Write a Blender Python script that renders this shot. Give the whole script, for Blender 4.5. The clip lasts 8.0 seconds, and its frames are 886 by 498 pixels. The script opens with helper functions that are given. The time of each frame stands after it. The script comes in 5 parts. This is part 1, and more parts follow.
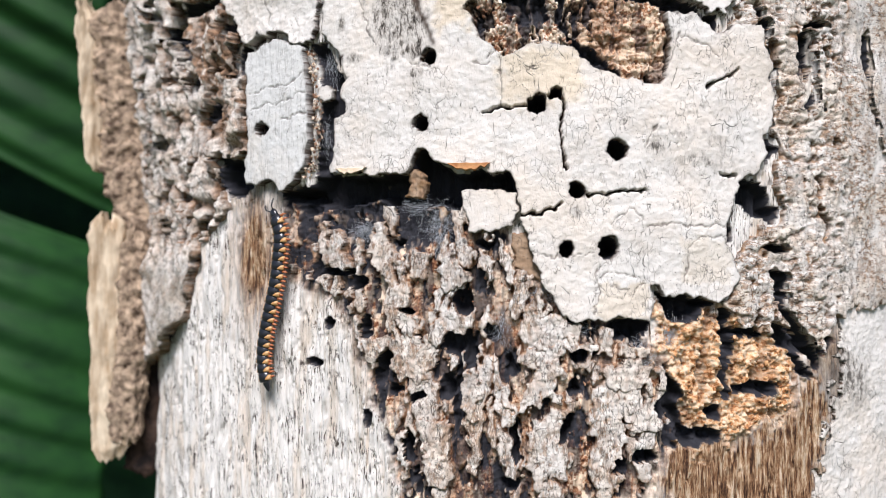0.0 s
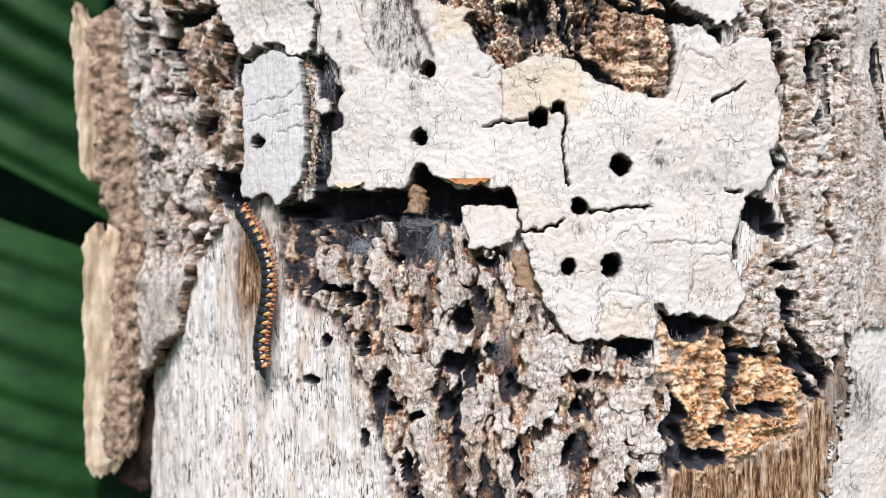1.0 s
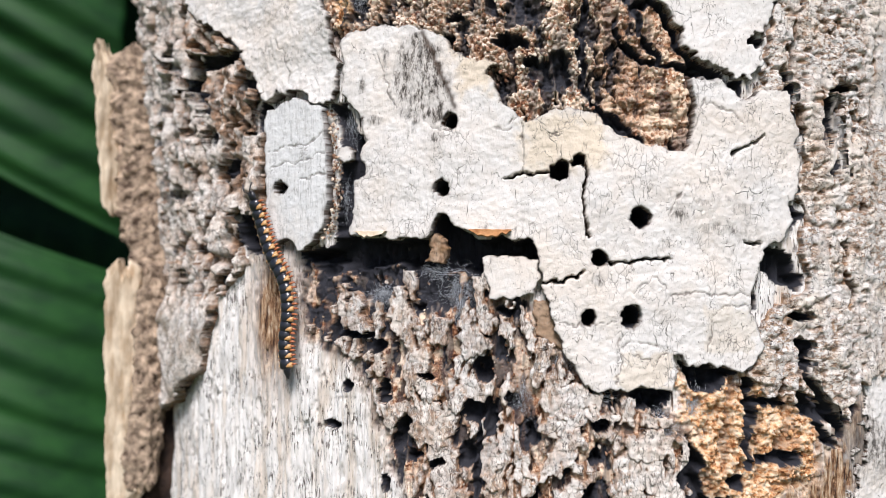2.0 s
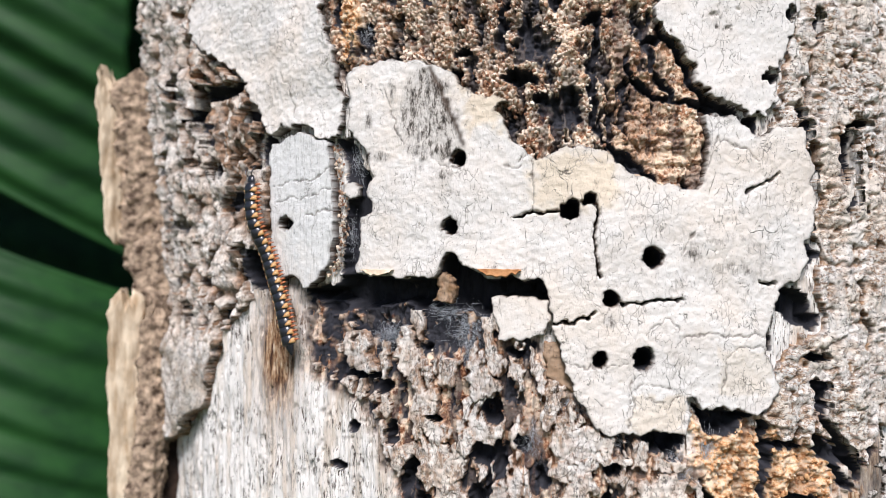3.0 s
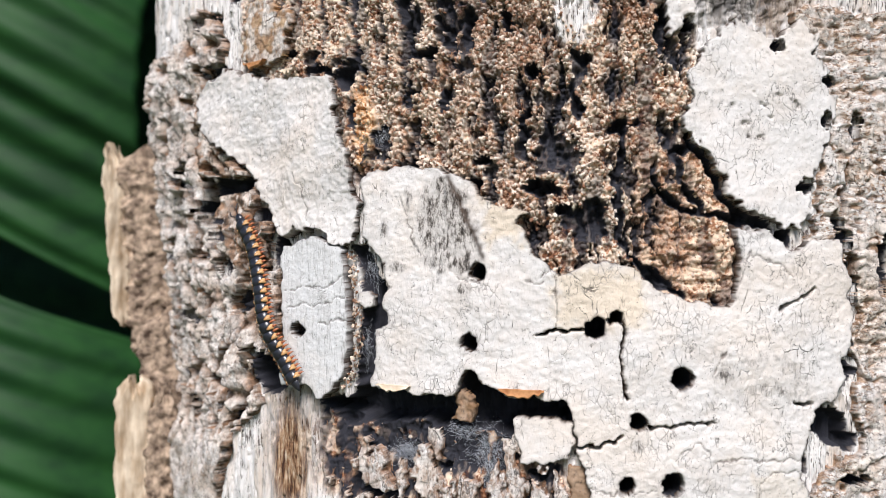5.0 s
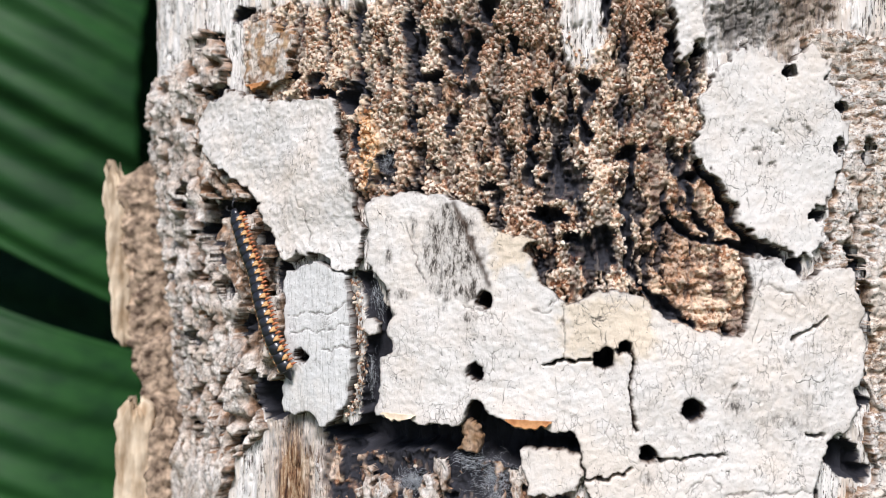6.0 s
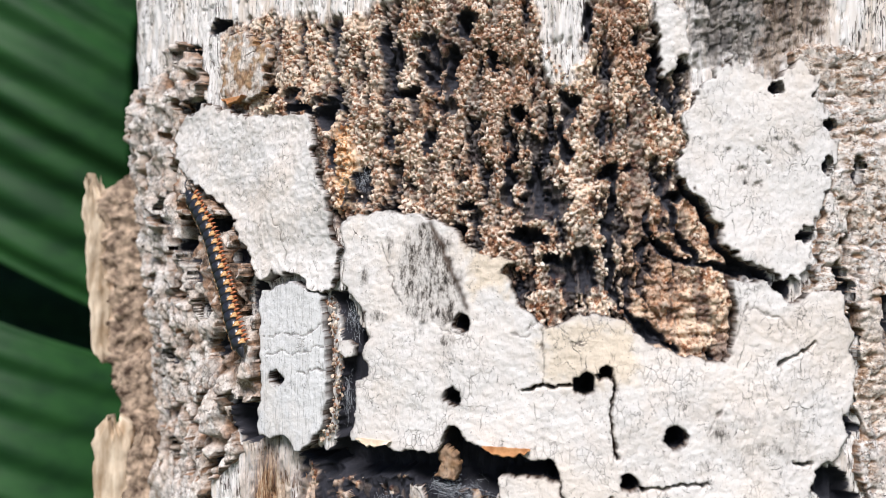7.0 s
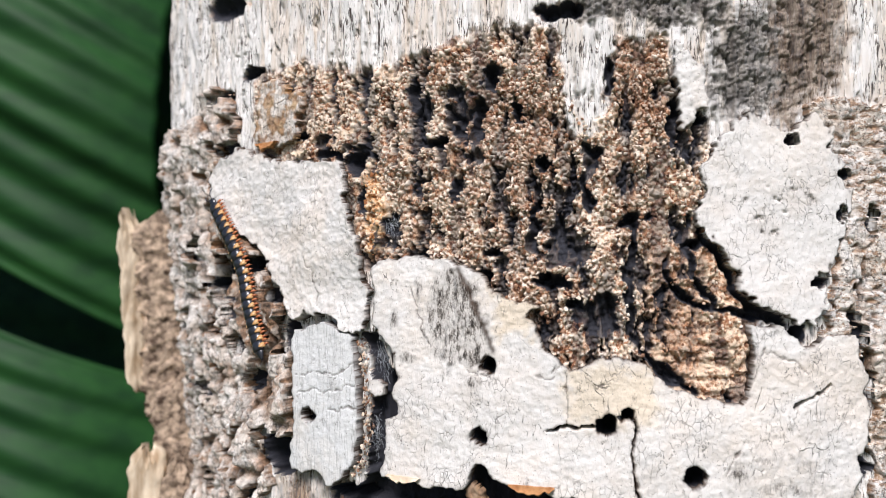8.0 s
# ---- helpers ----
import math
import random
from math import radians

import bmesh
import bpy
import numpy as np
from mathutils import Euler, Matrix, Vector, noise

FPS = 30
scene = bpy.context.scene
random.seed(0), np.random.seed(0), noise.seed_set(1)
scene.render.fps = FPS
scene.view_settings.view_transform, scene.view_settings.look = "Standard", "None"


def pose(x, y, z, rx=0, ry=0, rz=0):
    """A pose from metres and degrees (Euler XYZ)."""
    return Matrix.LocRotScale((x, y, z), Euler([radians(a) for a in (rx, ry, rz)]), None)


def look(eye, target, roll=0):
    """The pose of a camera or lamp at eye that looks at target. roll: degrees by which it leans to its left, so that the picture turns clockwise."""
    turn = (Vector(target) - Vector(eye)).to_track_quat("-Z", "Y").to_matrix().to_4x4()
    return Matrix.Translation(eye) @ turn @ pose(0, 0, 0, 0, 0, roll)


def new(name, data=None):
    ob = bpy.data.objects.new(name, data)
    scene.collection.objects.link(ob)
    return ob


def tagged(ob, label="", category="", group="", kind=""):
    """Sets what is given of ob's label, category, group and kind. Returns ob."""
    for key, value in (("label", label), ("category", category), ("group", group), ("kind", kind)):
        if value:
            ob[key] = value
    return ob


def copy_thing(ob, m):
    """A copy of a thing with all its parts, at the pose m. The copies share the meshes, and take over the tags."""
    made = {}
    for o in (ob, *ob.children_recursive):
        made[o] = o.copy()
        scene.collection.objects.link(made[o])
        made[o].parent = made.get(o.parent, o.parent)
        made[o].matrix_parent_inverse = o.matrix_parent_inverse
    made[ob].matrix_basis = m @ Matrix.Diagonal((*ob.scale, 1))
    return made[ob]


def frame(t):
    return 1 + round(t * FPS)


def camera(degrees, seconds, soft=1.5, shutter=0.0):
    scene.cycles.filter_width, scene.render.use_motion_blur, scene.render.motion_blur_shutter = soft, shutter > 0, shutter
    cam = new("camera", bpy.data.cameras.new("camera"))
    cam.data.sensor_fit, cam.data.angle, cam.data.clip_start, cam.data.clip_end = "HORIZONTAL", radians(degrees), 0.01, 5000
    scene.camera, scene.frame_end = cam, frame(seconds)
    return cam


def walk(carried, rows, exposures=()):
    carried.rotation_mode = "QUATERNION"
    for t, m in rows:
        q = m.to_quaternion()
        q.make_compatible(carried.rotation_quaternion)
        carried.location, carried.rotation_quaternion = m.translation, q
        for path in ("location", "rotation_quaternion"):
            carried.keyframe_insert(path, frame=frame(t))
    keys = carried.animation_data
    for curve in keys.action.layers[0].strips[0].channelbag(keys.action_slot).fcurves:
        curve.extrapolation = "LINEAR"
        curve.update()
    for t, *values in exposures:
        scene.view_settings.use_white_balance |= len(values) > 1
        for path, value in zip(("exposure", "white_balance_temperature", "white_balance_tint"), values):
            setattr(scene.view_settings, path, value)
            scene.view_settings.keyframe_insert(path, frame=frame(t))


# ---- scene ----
cam = camera(52.2, 8.0, soft=0.5)
cam.data.dof.use_dof, cam.data.dof.focus_distance, cam.data.dof.aperture_fstop = True, 0.157, 20
METRES, EYE, TILT, LEAN, TURN = 0.074, 1.0, 0.0, 0.0, 0.0
ROWS = [
    (0.0, 0.0, 0.0, 0.0, -0.0, 0.0, -0.0),
    (0.5, 0.0058, 0.0461, -0.0056, 0.07, 0.02, -0.05),
    (1.0, 0.0061, 0.0445, 0.0372, 0.12, 0.07, -0.15),
    (1.5, -0.0074, 0.0591, 0.0518, 0.36, 0.04, -0.24),
    (2.0, -0.0281, 0.0202, 0.1531, 0.57, 0.13, -0.37),
    (3.5, -0.0367, 0.0871, 0.2798, 1.17, 0.32, -0.25),
    (4.0, -0.0383, 0.1025, 0.3655, 1.47, 0.4, -0.19),
    (4.5, -0.0482, 0.1236, 0.4476, 1.49, 0.38, -0.15),
    (6.0, -0.0723, 0.1802, 0.5623, 1.54, 0.43, -0.2),
    (6.5, -0.0456, 0.1867, 0.5828, 1.66, 0.6, -0.26),
    (7.0, -0.012, 0.2391, 0.6031, 1.86, 0.6, -0.28),
    (7.5, -0.0396, 0.1912, 0.6832, 2.1, 0.66, -0.25),
    (8.0, -0.0377, 0.1583, 0.6908, 2.78, 0.94, -0.24),
]
walk(cam, [(t, pose(0, 0, EYE, TILT, LEAN, TURN) @ pose(METRES * x, METRES * y, METRES * z, 90 + pitch, roll, yaw)) for t, x, y, z, yaw, pitch, roll in ROWS],
     exposures=[(0, -0.02, 6250, 13), (8, -0.02, 6250, 13)])

# ---- light: bright overcast shade, the sky above and a broad weak sun ----
world = bpy.data.worlds.new("sky")
scene.world = world
world.use_nodes = True
wt = world.node_tree
sky = wt.nodes.new("ShaderNodeTexSky")
sky.sky_type, sky.sun_disc = "NISHITA", False
sky.sun_elevation, sky.sun_rotation = radians(48), radians(184)
wt.links.new(sky.outputs[0], wt.nodes["Background"].inputs[0])
wt.nodes["Background"].inputs[1].default_value = 0.075
sun = new("sun", bpy.data.lights.new("sun", "SUN"))
sun.data.energy, sun.data.angle, sun.data.color = 4.4, radians(24), (1, 0.95, 0.90)
sun.matrix_world = look((-0.06, -0.6, 1.9), (0.0, 0.2, 1.0))


# ---- materials ----
def material(name):
    m = bpy.data.materials.new(name)
    m.use_nodes = True
    t = m.node_tree
    return m, t, t.nodes["Principled BSDF"]


def node(t, kind, **inputs):
    n = t.nodes.new(kind)
    for k, v in inputs.items():
        s = n.inputs[k.replace("_", " ")]
        if isinstance(v, bpy.types.NodeSocket):
            t.links.new(v, s)
        else:
            s.default_value = v
    return n


def coords(t, scale=(1, 1, 1)):
    c = t.nodes.new("ShaderNodeTexCoord")
    return node(t, "ShaderNodeMapping", Vector=c.outputs["Object"], Scale=scale).outputs[0]


def grain(t, scale, detail=4, rough=0.6, stretch=(1, 1, 1)):
    return node(t, "ShaderNodeTexNoise", Vector=coords(t, stretch), Scale=scale, Detail=detail, Roughness=rough).outputs["Fac"]


def ramp(t, fac, *stops):
    r = node(t, "ShaderNodeValToRGB", Fac=fac)
    e = r.color_ramp.elements
    while len(e) < len(stops):
        e.new(0.5)
    for el, (p, c) in zip(e, stops):
        el.position, el.color = p, (*(c if isinstance(c, tuple) else (c, c, c)), 1)
    return r.outputs[0]


def mixed(t, fac, a, b, how="MIX"):
    n = t.nodes.new("ShaderNodeMix")
    n.data_type, n.blend_type = "RGBA", how
    for s, v in ((n.inputs[0], fac), (n.inputs[6], a), (n.inputs[7], b)):
        if isinstance(v, bpy.types.NodeSocket):
            t.links.new(v, s)
        else:
            s.default_value = v if isinstance(v, (int, float)) else (*v, 1)
    return n.outputs[2]


def times(t, a, b):
    n = t.nodes.new("ShaderNodeMath")
    n.operation, n.use_clamp = "MULTIPLY", True
    for s, v in zip(n.inputs, (a, b)):
        if isinstance(v, bpy.types.NodeSocket):
            t.links.new(v, s)
        else:
            s.default_value = v
    return n.outputs[0]


def finish(t, p, colour, rough, height=None, depth=0.0002, strength=0.6, gloss=0.3):
    if isinstance(colour, tuple):
        p.inputs["Base Color"].default_value = (*colour, 1)
    else:
        t.links.new(colour, p.inputs["Base Color"])
    p.inputs["Roughness"].default_value = rough
    p.inputs["Specular IOR Level"].default_value = gloss
    if height is not None:
        b = node(t, "ShaderNodeBump", Height=height, Strength=strength, Distance=depth)
        t.links.new(b.outputs[0], p.inputs["Normal"])


def kinds_of(t):
    a = t.nodes.new("ShaderNodeAttribute")
    a.attribute_name = "kinds"
    s = t.nodes.new("ShaderNodeSeparateColor")
    t.links.new(a.outputs["Color"], s.inputs[0])
    return s.outputs[0], s.outputs[1], s.outputs[2], a.outputs["Alpha"]


def contour(t, scale, width, stretch=(1, 1, 1), detail=3):
    """Thin wandering lines."""
    return ramp(t, grain(t, scale, detail, 0.55, stretch), (0.5 - width, 0.0), (0.5, 1.0), (0.5 + width, 0.0))


def bark_material(name, light, warm, inner, speck=0.42, relief=0.0003, web=0.54, fleck=0.0, lay=1.0, fibre=0.0):
    """Weathered bark. kinds: red is the exposed inner bark, green rust-orange rot, blue grey algae and painted dent
    shade, alpha cream freshly bared bark.
    """
    m, t, p = material(name)
    raw, rust, grey, cream = kinds_of(t)
    c = ramp(t, grain(t, 160, 5), (0.36, warm), (0.56, light))
    c = mixed(t, ramp(t, grain(t, 48, 5, 0.65), (0.50, 0.0), (0.64, 0.6)), c, (light[0] * 1.03, light[1] * 0.94, light[2] * 0.85))
    c = mixed(t, times(t, cream, 0.7), c, (0.84, 0.70, 0.52))
    c = mixed(t, ramp(t, grain(t, 1500, 4, 0.7, (1, 1, 0.6)), (speck - 0.02, 0.8), (speck + 0.04, 0.0)), c, (0.40, 0.31, 0.24))
    c = mixed(t, ramp(t, grain(t, 3200, 2), (0.27, 0.9), (0.33, 0.0)), c, (0.12, 0.09, 0.08))
    warp = mixed(t, 0.0016, coords(t, (1, 1, 0.5)), node(t, "ShaderNodeTexNoise", Vector=coords(t), Scale=260.0, Detail=4.0).outputs["Color"], "ADD")
    net = node(t, "ShaderNodeTexVoronoi", Vector=warp, Scale=330.0)
    net.feature = "DISTANCE_TO_EDGE"
    lines = times(t, ramp(t, net.outputs["Distance"], (0.0, 0.9), (0.017, 0.0)), ramp(t, grain(t, 240, 3), (web + 0.04, 0.0), (web + 0.16, 0.9)))
    fine = node(t, "ShaderNodeTexVoronoi", Vector=warp, Scale=1000.0)
    fine.feature = "DISTANCE_TO_EDGE"
    hair = times(t, ramp(t, fine.outputs["Distance"], (0.0, 0.8), (0.05, 0.0)), ramp(t, grain(t, 170, 4), (web, 0.0), (web + 0.10, 0.8)))
    worm = times(t, contour(t, 620, 0.009, (1, 1, 0.5)), ramp(t, grain(t, 205, 3, 0.6), (web - 0.02, 0.0), (web + 0.07, 0.75)))
    c = mixed(t, hair, c, (0.26, 0.22, 0.20))
    c = mixed(t, worm, c, (0.13, 0.11, 0.10))
    c = mixed(t, lines, c, (0.07, 0.055, 0.05))
    if fibre:
        c = mixed(t, times(t, contour(t, 1300, 0.02, (1, 1, 0.06), 4), fibre), c, (0.34, 0.33, 0.32))
    if fleck:
        brown = times(t, ramp(t, grain(t, 620, 6, 0.8, (1, 1, lay)), (0.455, 1.0), (0.50, 0.0)), ramp(t, grain(t, 110, 4, 0.6, (1, 1, 0.4)), (0.40, 0.0), (0.52, fleck)))
        c = mixed(t, brown, c, ramp(t, grain(t, 1700, 4, 0.7, (1, 1, lay)), (0.38, (0.05, 0.03, 0.022)), (0.50, (0.30, 0.175, 0.10)), (0.62, (0.62, 0.44, 0.30))))
        c = mixed(t, times(t, ramp(t, grain(t, 1050, 6, 0.8, (1, 1, lay)), (0.40, 1.0), (0.43, 0.0)), fleck), c, (0.035, 0.028, 0.027))
    algae = ramp(t, grain(t, 1100, 6, 0.8, (1, 1, 0.42)), (0.40, (0.05, 0.042, 0.038)), (0.47, (0.30, 0.27, 0.24)), (0.54, (0.70, 0.66, 0.62)))
    c = mixed(t, times(t, grey, ramp(t, grain(t, 260, 5, 0.7, (1, 1, 0.5)), (0.36, 0.0), (0.50, 1.0))), c, algae)
    flesh = ramp(t, grain(t, 520, 5, 0.75), (0.34, tuple(v * 0.08 for v in inner)), (0.50, inner), (0.66, tuple(min(0.6, v * 2.2) for v in inner)))
    c = mixed(t, raw, c, flesh)
    c = mixed(t, rust, c, ramp(t, grain(t, 350, 5, 0.7), (0.3, (0.10, 0.045, 0.02)), (0.5, (0.38, 0.19, 0.06)), (0.68, (0.62, 0.42, 0.22))))
    bumps = mixed(t, 0.75, grain(t, 2100, 4, 0.7), grain(t, 560, 5, 0.66, (1, 1, 0.5)))
    for cracks, deep in ((hair, 0.5), (worm, 0.8), (lines, 1.0)):
        bumps = mixed(t, times(t, cracks, deep), bumps, (0.0, 0.0, 0.0))
    finish(t, p, c, 0.85, bumps, relief, 1.0)
    return m


def wood_material():
    """Bare weathered wood with upright grain, turning into crumbly brown rot where kinds says so."""
    m, t, p = material("weathered_wood")
    raw, rust, grey, cream = kinds_of(t)
    fine = grain(t, 2600, 6, 0.75, (1, 1, 0.07))
    c = ramp(t, fine, (0.33, (0.10, 0.08, 0.07)), (0.385, (0.58, 0.54, 0.49)), (0.43, (0.93, 0.905, 0.875)))
    c = mixed(t, ramp(t, grain(t, 300, 4, 0.6, (1, 1, 0.12)), (0.48, 0.0), (0.62, 0.55)), c, (0.70, 0.57, 0.44))
    c = mixed(t, ramp(t, grain(t, 1500, 4, 0.7, (1, 1, 0.08)), (0.36, 1.0), (0.375, 0.0)), c, (0.075, 0.06, 0.055))
    c = mixed(t, times(t, ramp(t, grain(t, 3300, 3, 0.6, (1, 1, 0.16)), (0.415, 1.0), (0.445, 0.0)), ramp(t, grain(t, 150, 3), (0.46, 0.0), (0.58, 1.0))), c, (0.11, 0.09, 0.08))
    c = mixed(t, ramp(t, grain(t, 130, 4, 0.6, (1, 1, 0.15)), (0.58, 0.0), (0.70, 0.5)), c, (0.55, 0.42, 0.30))
    stripe = ramp(t, grain(t, 1300, 6, 0.75, (1, 1, 0.13)), (0.40, (0.055, 0.027, 0.018)), (0.48, (0.26, 0.135, 0.068)), (0.55, (0.52, 0.36, 0.225)), (0.64, (0.76, 0.63, 0.49)))
    c = mixed(t, cream, c, stripe)
    c = mixed(t, times(t, grey, 0.85), c, ramp(t, grain(t, 500, 5, 0.7, (1, 1, 0.5)), (0.38, (0.035, 0.03, 0.028)), (0.50, (0.17, 0.155, 0.14)), (0.64, (0.42, 0.39, 0.35))))
    bleach = t.nodes.new("ShaderNodeAttribute")
    bleach.attribute_name = "bleach"
    rot = ramp(t, grain(t, 520, 5, 0.75), (0.35, (0.035, 0.017, 0.014)), (0.42, (0.20, 0.075, 0.038)), (0.475, (0.48, 0.24, 0.125)), (0.53, (0.88, 0.70, 0.53)))
    rot = mixed(t, ramp(t, grain(t, 95, 5, 0.65, (1, 1, 0.45)), (0.48, 0.0), (0.58, 0.7)), rot, ramp(t, grain(t, 700, 5, 0.75), (0.40, (0.045, 0.02, 0.014)), (0.48, (0.28, 0.115, 0.055)), (0.58, (0.68, 0.42, 0.26))))
    rot = mixed(t, times(t, bleach.outputs["Fac"], ramp(t, grain(t, 1500, 4, 0.7), (0.40, 0.0), (0.45, 1.0))), rot, (0.93, 0.81, 0.68))
    c = mixed(t, raw, c, rot)
    ochre = ramp(t, grain(t, 620, 6, 0.8, (1, 1, 1.5)), (0.34, (0.10, 0.04, 0.018)), (0.40, (0.50, 0.205, 0.075)), (0.47, (0.84, 0.50, 0.255)), (0.56, (0.94, 0.76, 0.56)))
    ochre = mixed(t, ramp(t, grain(t, 110, 5, 0.65, (1, 1, 0.5)), (0.52, 0.0), (0.63, 0.6)), ochre, ramp(t, grain(t, 900, 5, 0.75, (1, 1, 0.5)), (0.38, (0.05, 0.02, 0.013)), (0.50, (0.30, 0.115, 0.05)), (0.64, (0.62, 0.34, 0.17))))
    c = mixed(t, rust, c, ochre)
    # painted shade: near-black colour in pits and clefts, plus dark rot blotches
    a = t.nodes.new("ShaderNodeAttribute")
    a.attribute_name = "shade_and_rot"
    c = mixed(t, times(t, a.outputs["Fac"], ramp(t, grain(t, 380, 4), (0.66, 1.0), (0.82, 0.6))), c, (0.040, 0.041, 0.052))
    finish(t, p, c, 0.9, mixed(t, raw, fine, grain(t, 1500, 5, 0.75)), 0.00035, 0.9)
    return m


def plain_material(name, dark, lightc, scale, rough, gloss=0.3, bump=0.0001, stretch=(1, 1, 1)):
    m, t, p = material(name)
    g = grain(t, scale, 4, 0.6, stretch)
    finish(t, p, ramp(t, g, (0.35, dark), (0.65, lightc)), rough, g, bump, 0.5, gloss)
    return m


pale_bark = bark_material("pale_bark", (0.85, 0.82, 0.785), (0.81, 0.755, 0.70), (0.055, 0.033, 0.022), 0.28, 0.0004, 0.52)
grey_bark = bark_material("grey_bark", (0.83, 0.83, 0.82), (0.77, 0.77, 0.755), (0.055, 0.035, 0.026), 0.28, 0.00035, 0.58, fibre=0.7)
rough_bark = bark_material("rough_bark", (0.85, 0.81, 0.765), (0.74, 0.655, 0.57), (0.24, 0.145, 0.09), 0.33, 0.0005, 0.45, 0.5, 0.7)
flaky_bark = bark_material("flaky_bark", (0.86, 0.82, 0.78), (0.78, 0.70, 0.61), (0.30, 0.18, 0.11), 0.33, 0.0005, 0.47, 0.9, 1.9)
ridge_bark = bark_material("ridge_bark", (0.87, 0.83, 0.79), (0.78, 0.70, 0.62), (0.30, 0.175, 0.11), 0.33, 0.0005, 0.44, 0.75, 0.5)
tan_bark = bark_material("tan_bark", (0.46, 0.33, 0.23), (0.34, 0.23, 0.15), (0.2, 0.12, 0.07), 0.36)
bare_wood = wood_material()
shell_black = plain_material("millipede_shell", (0.012, 0.013, 0.019), (0.028, 0.028, 0.038), 900, 0.28, 0.9, 0.00003)
shell_yellow = plain_material("millipede_keel", (0.52, 0.26, 0.085), (0.76, 0.53, 0.27), 500, 0.35, 0.5, 0.00003)
leg_orange = plain_material("millipede_leg", (0.34, 0.095, 0.035), (0.52, 0.18, 0.07), 900, 0.4, 0.5, 0.00003)
silk = plain_material("silk", (0.48, 0.52, 0.58), (0.68, 0.71, 0.76), 800, 0.6)
soil = plain_material("soil", (0.03, 0.05, 0.015), (0.08, 0.09, 0.03), 8, 0.95, 0.2, 0.02)

# ---- the trunk's outlines, in millimetres: across along the girth, and up from the first eye's height ----
AXIS_X, AXIS_Y, GIRTH = 0.027, 0.264, 107.0
UPPER_PLATE = [(-97.8, 70), (-92.9, 72.5), (-87.3, 74.1), (-82, 72.6), (-74.5, 70.6), (-67.3, 69.6), (-61.5, 70.4), (-59.2, 70.1), (-58.4, 67), (-57.8, 62.9), (-56.1, 59.3), (-55.2, 55.8), (-54.2, 52.8), (-54.1, 48.8), (-52.6, 45.8), (-53.5, 41.8), (-54.1, 39), (-57.6, 38.5), (-59.5, 40.1), (-62, 42), (-65.5, 41.8), (-71, 40.6), (-72.9, 42.7), (-75.2, 46.4), (-78.6, 51.2), (-83.1, 55.1), (-87.7, 57.6), (-92.5, 60.1), (-96.9, 64.6)]
PLANK = [(-70.6, 38.8), (-68.1, 38.8), (-65.7, 39.8), (-62.3, 40.4), (-59, 39.2), (-55.7, 38.2), (-55.2, 33.2), (-54.4, 26.7), (-54.3, 21.4), (-55.3, 16.6), (-57.9, 13), (-60, 11.2), (-61.6, 10.8), (-62.4, 12.4), (-63.8, 13.4), (-65.7, 12.9), (-70.6, 12.5), (-71.4, 14.7), (-70.2, 21.4), (-70.9, 31.5)]
MAIN_PLATE = [(-50, 14), (-49.1, 19), (-48.6, 24.2), (-46.6, 25.7), (-47.8, 28.9), (-46.1, 31.4), (-47.1, 33.7), (-48, 36.8), (-52.2, 40.4), (-51.4, 45.9), (-52.3, 48.8), (-51.5, 51), (-47, 52), (-42.1, 52.6), (-37.3, 51.6), (-34.8, 50.9), (-31.8, 50.1), (-30.3, 48.1), (-29.2, 46.2), (-26, 45.4), (-21.4, 44.1), (-23.7, 42.6), (-22.3, 39.9), (-18.6, 35.4), (-16.3, 33.7), (-13.6, 35.4), (-9.7, 36.3), (-5.8, 35.5), (-2.9, 33.5), (-0.4, 31.3), (5, 29.9), (10.5, 28.6), (12.2, 30.6), (12.8, 37.6), (12, 41.3), (12.7, 41.4), (17.4, 41.7), (19.6, 39.8), (20.7, 38), (22.7, 38.5), (25.3, 40.1), (30.5, 39.9), (31, 36), (32.8, 33.5), (32, 30), (33.4, 27), (32.4, 23), (31, 20), (32, 17), (29.9, 14.2), (25.7, 11.9)]
MAIN_LOWER = [(25.2, 9.1), (23.7, 5.1), (23.1, 2.1), (24.8, -1.9), (25.9, -5.9), (22, -9.7), (18.3, -8.6), (15.1, -8), (12, -8.3), (10.8, -6.6), (9.2, -6.4), (10.5, -9.7), (9, -12.7), (4, -11.9), (1.1, -12.5), (-3.8, -12.9), (-6.3, -11.7), (-7.7, -8.7), (-9.7, -6.3), (-11.2, -2.9), (-12.1, 0.1), (-12.6, 3.5), (-13.6, 7), (-14.1, 10), (-15.1, 13.1), (-19.6, 13.6), (-25.6, 14.9), (-29.3, 15.2), (-30.3, 17.4), (-31.9, 17.8), (-33.2, 15.8), (-33.8, 13.8), (-40.7, 13.4), (-46.6, 14.2)]
RIGHT_PLATE = [(4.1, 61.8), (4.6, 66.3), (5.9, 69), (7.7, 71.3), (9.5, 74.5), (13.2, 75.4), (15.5, 73.2), (18.9, 72.8), (22.8, 75.6), (25.8, 73.2), (25.4, 70.5), (28, 68), (27.4, 65.5), (30, 63.5), (29.4, 61), (29.2, 58.5), (27.8, 55.5), (26.8, 52.5), (25.8, 50), (24.2, 48), (24.7, 43), (22.7, 41.6), (19.8, 42.1), (17.4, 43.3), (13.2, 44.1), (11.3, 47.5), (8.6, 51.1), (7.2, 54.6), (5, 56), (4.1, 58.2)]
SMALL_PLATE = [(-24.1, 10.1), (-20.6, 10.7), (-17.1, 10.5), (-14.2, 10.2), (-13.8, 7), (-14.6, 3.8), (-17.6, 3.2), (-22.8, 2.9), (-23.4, 6.1)]
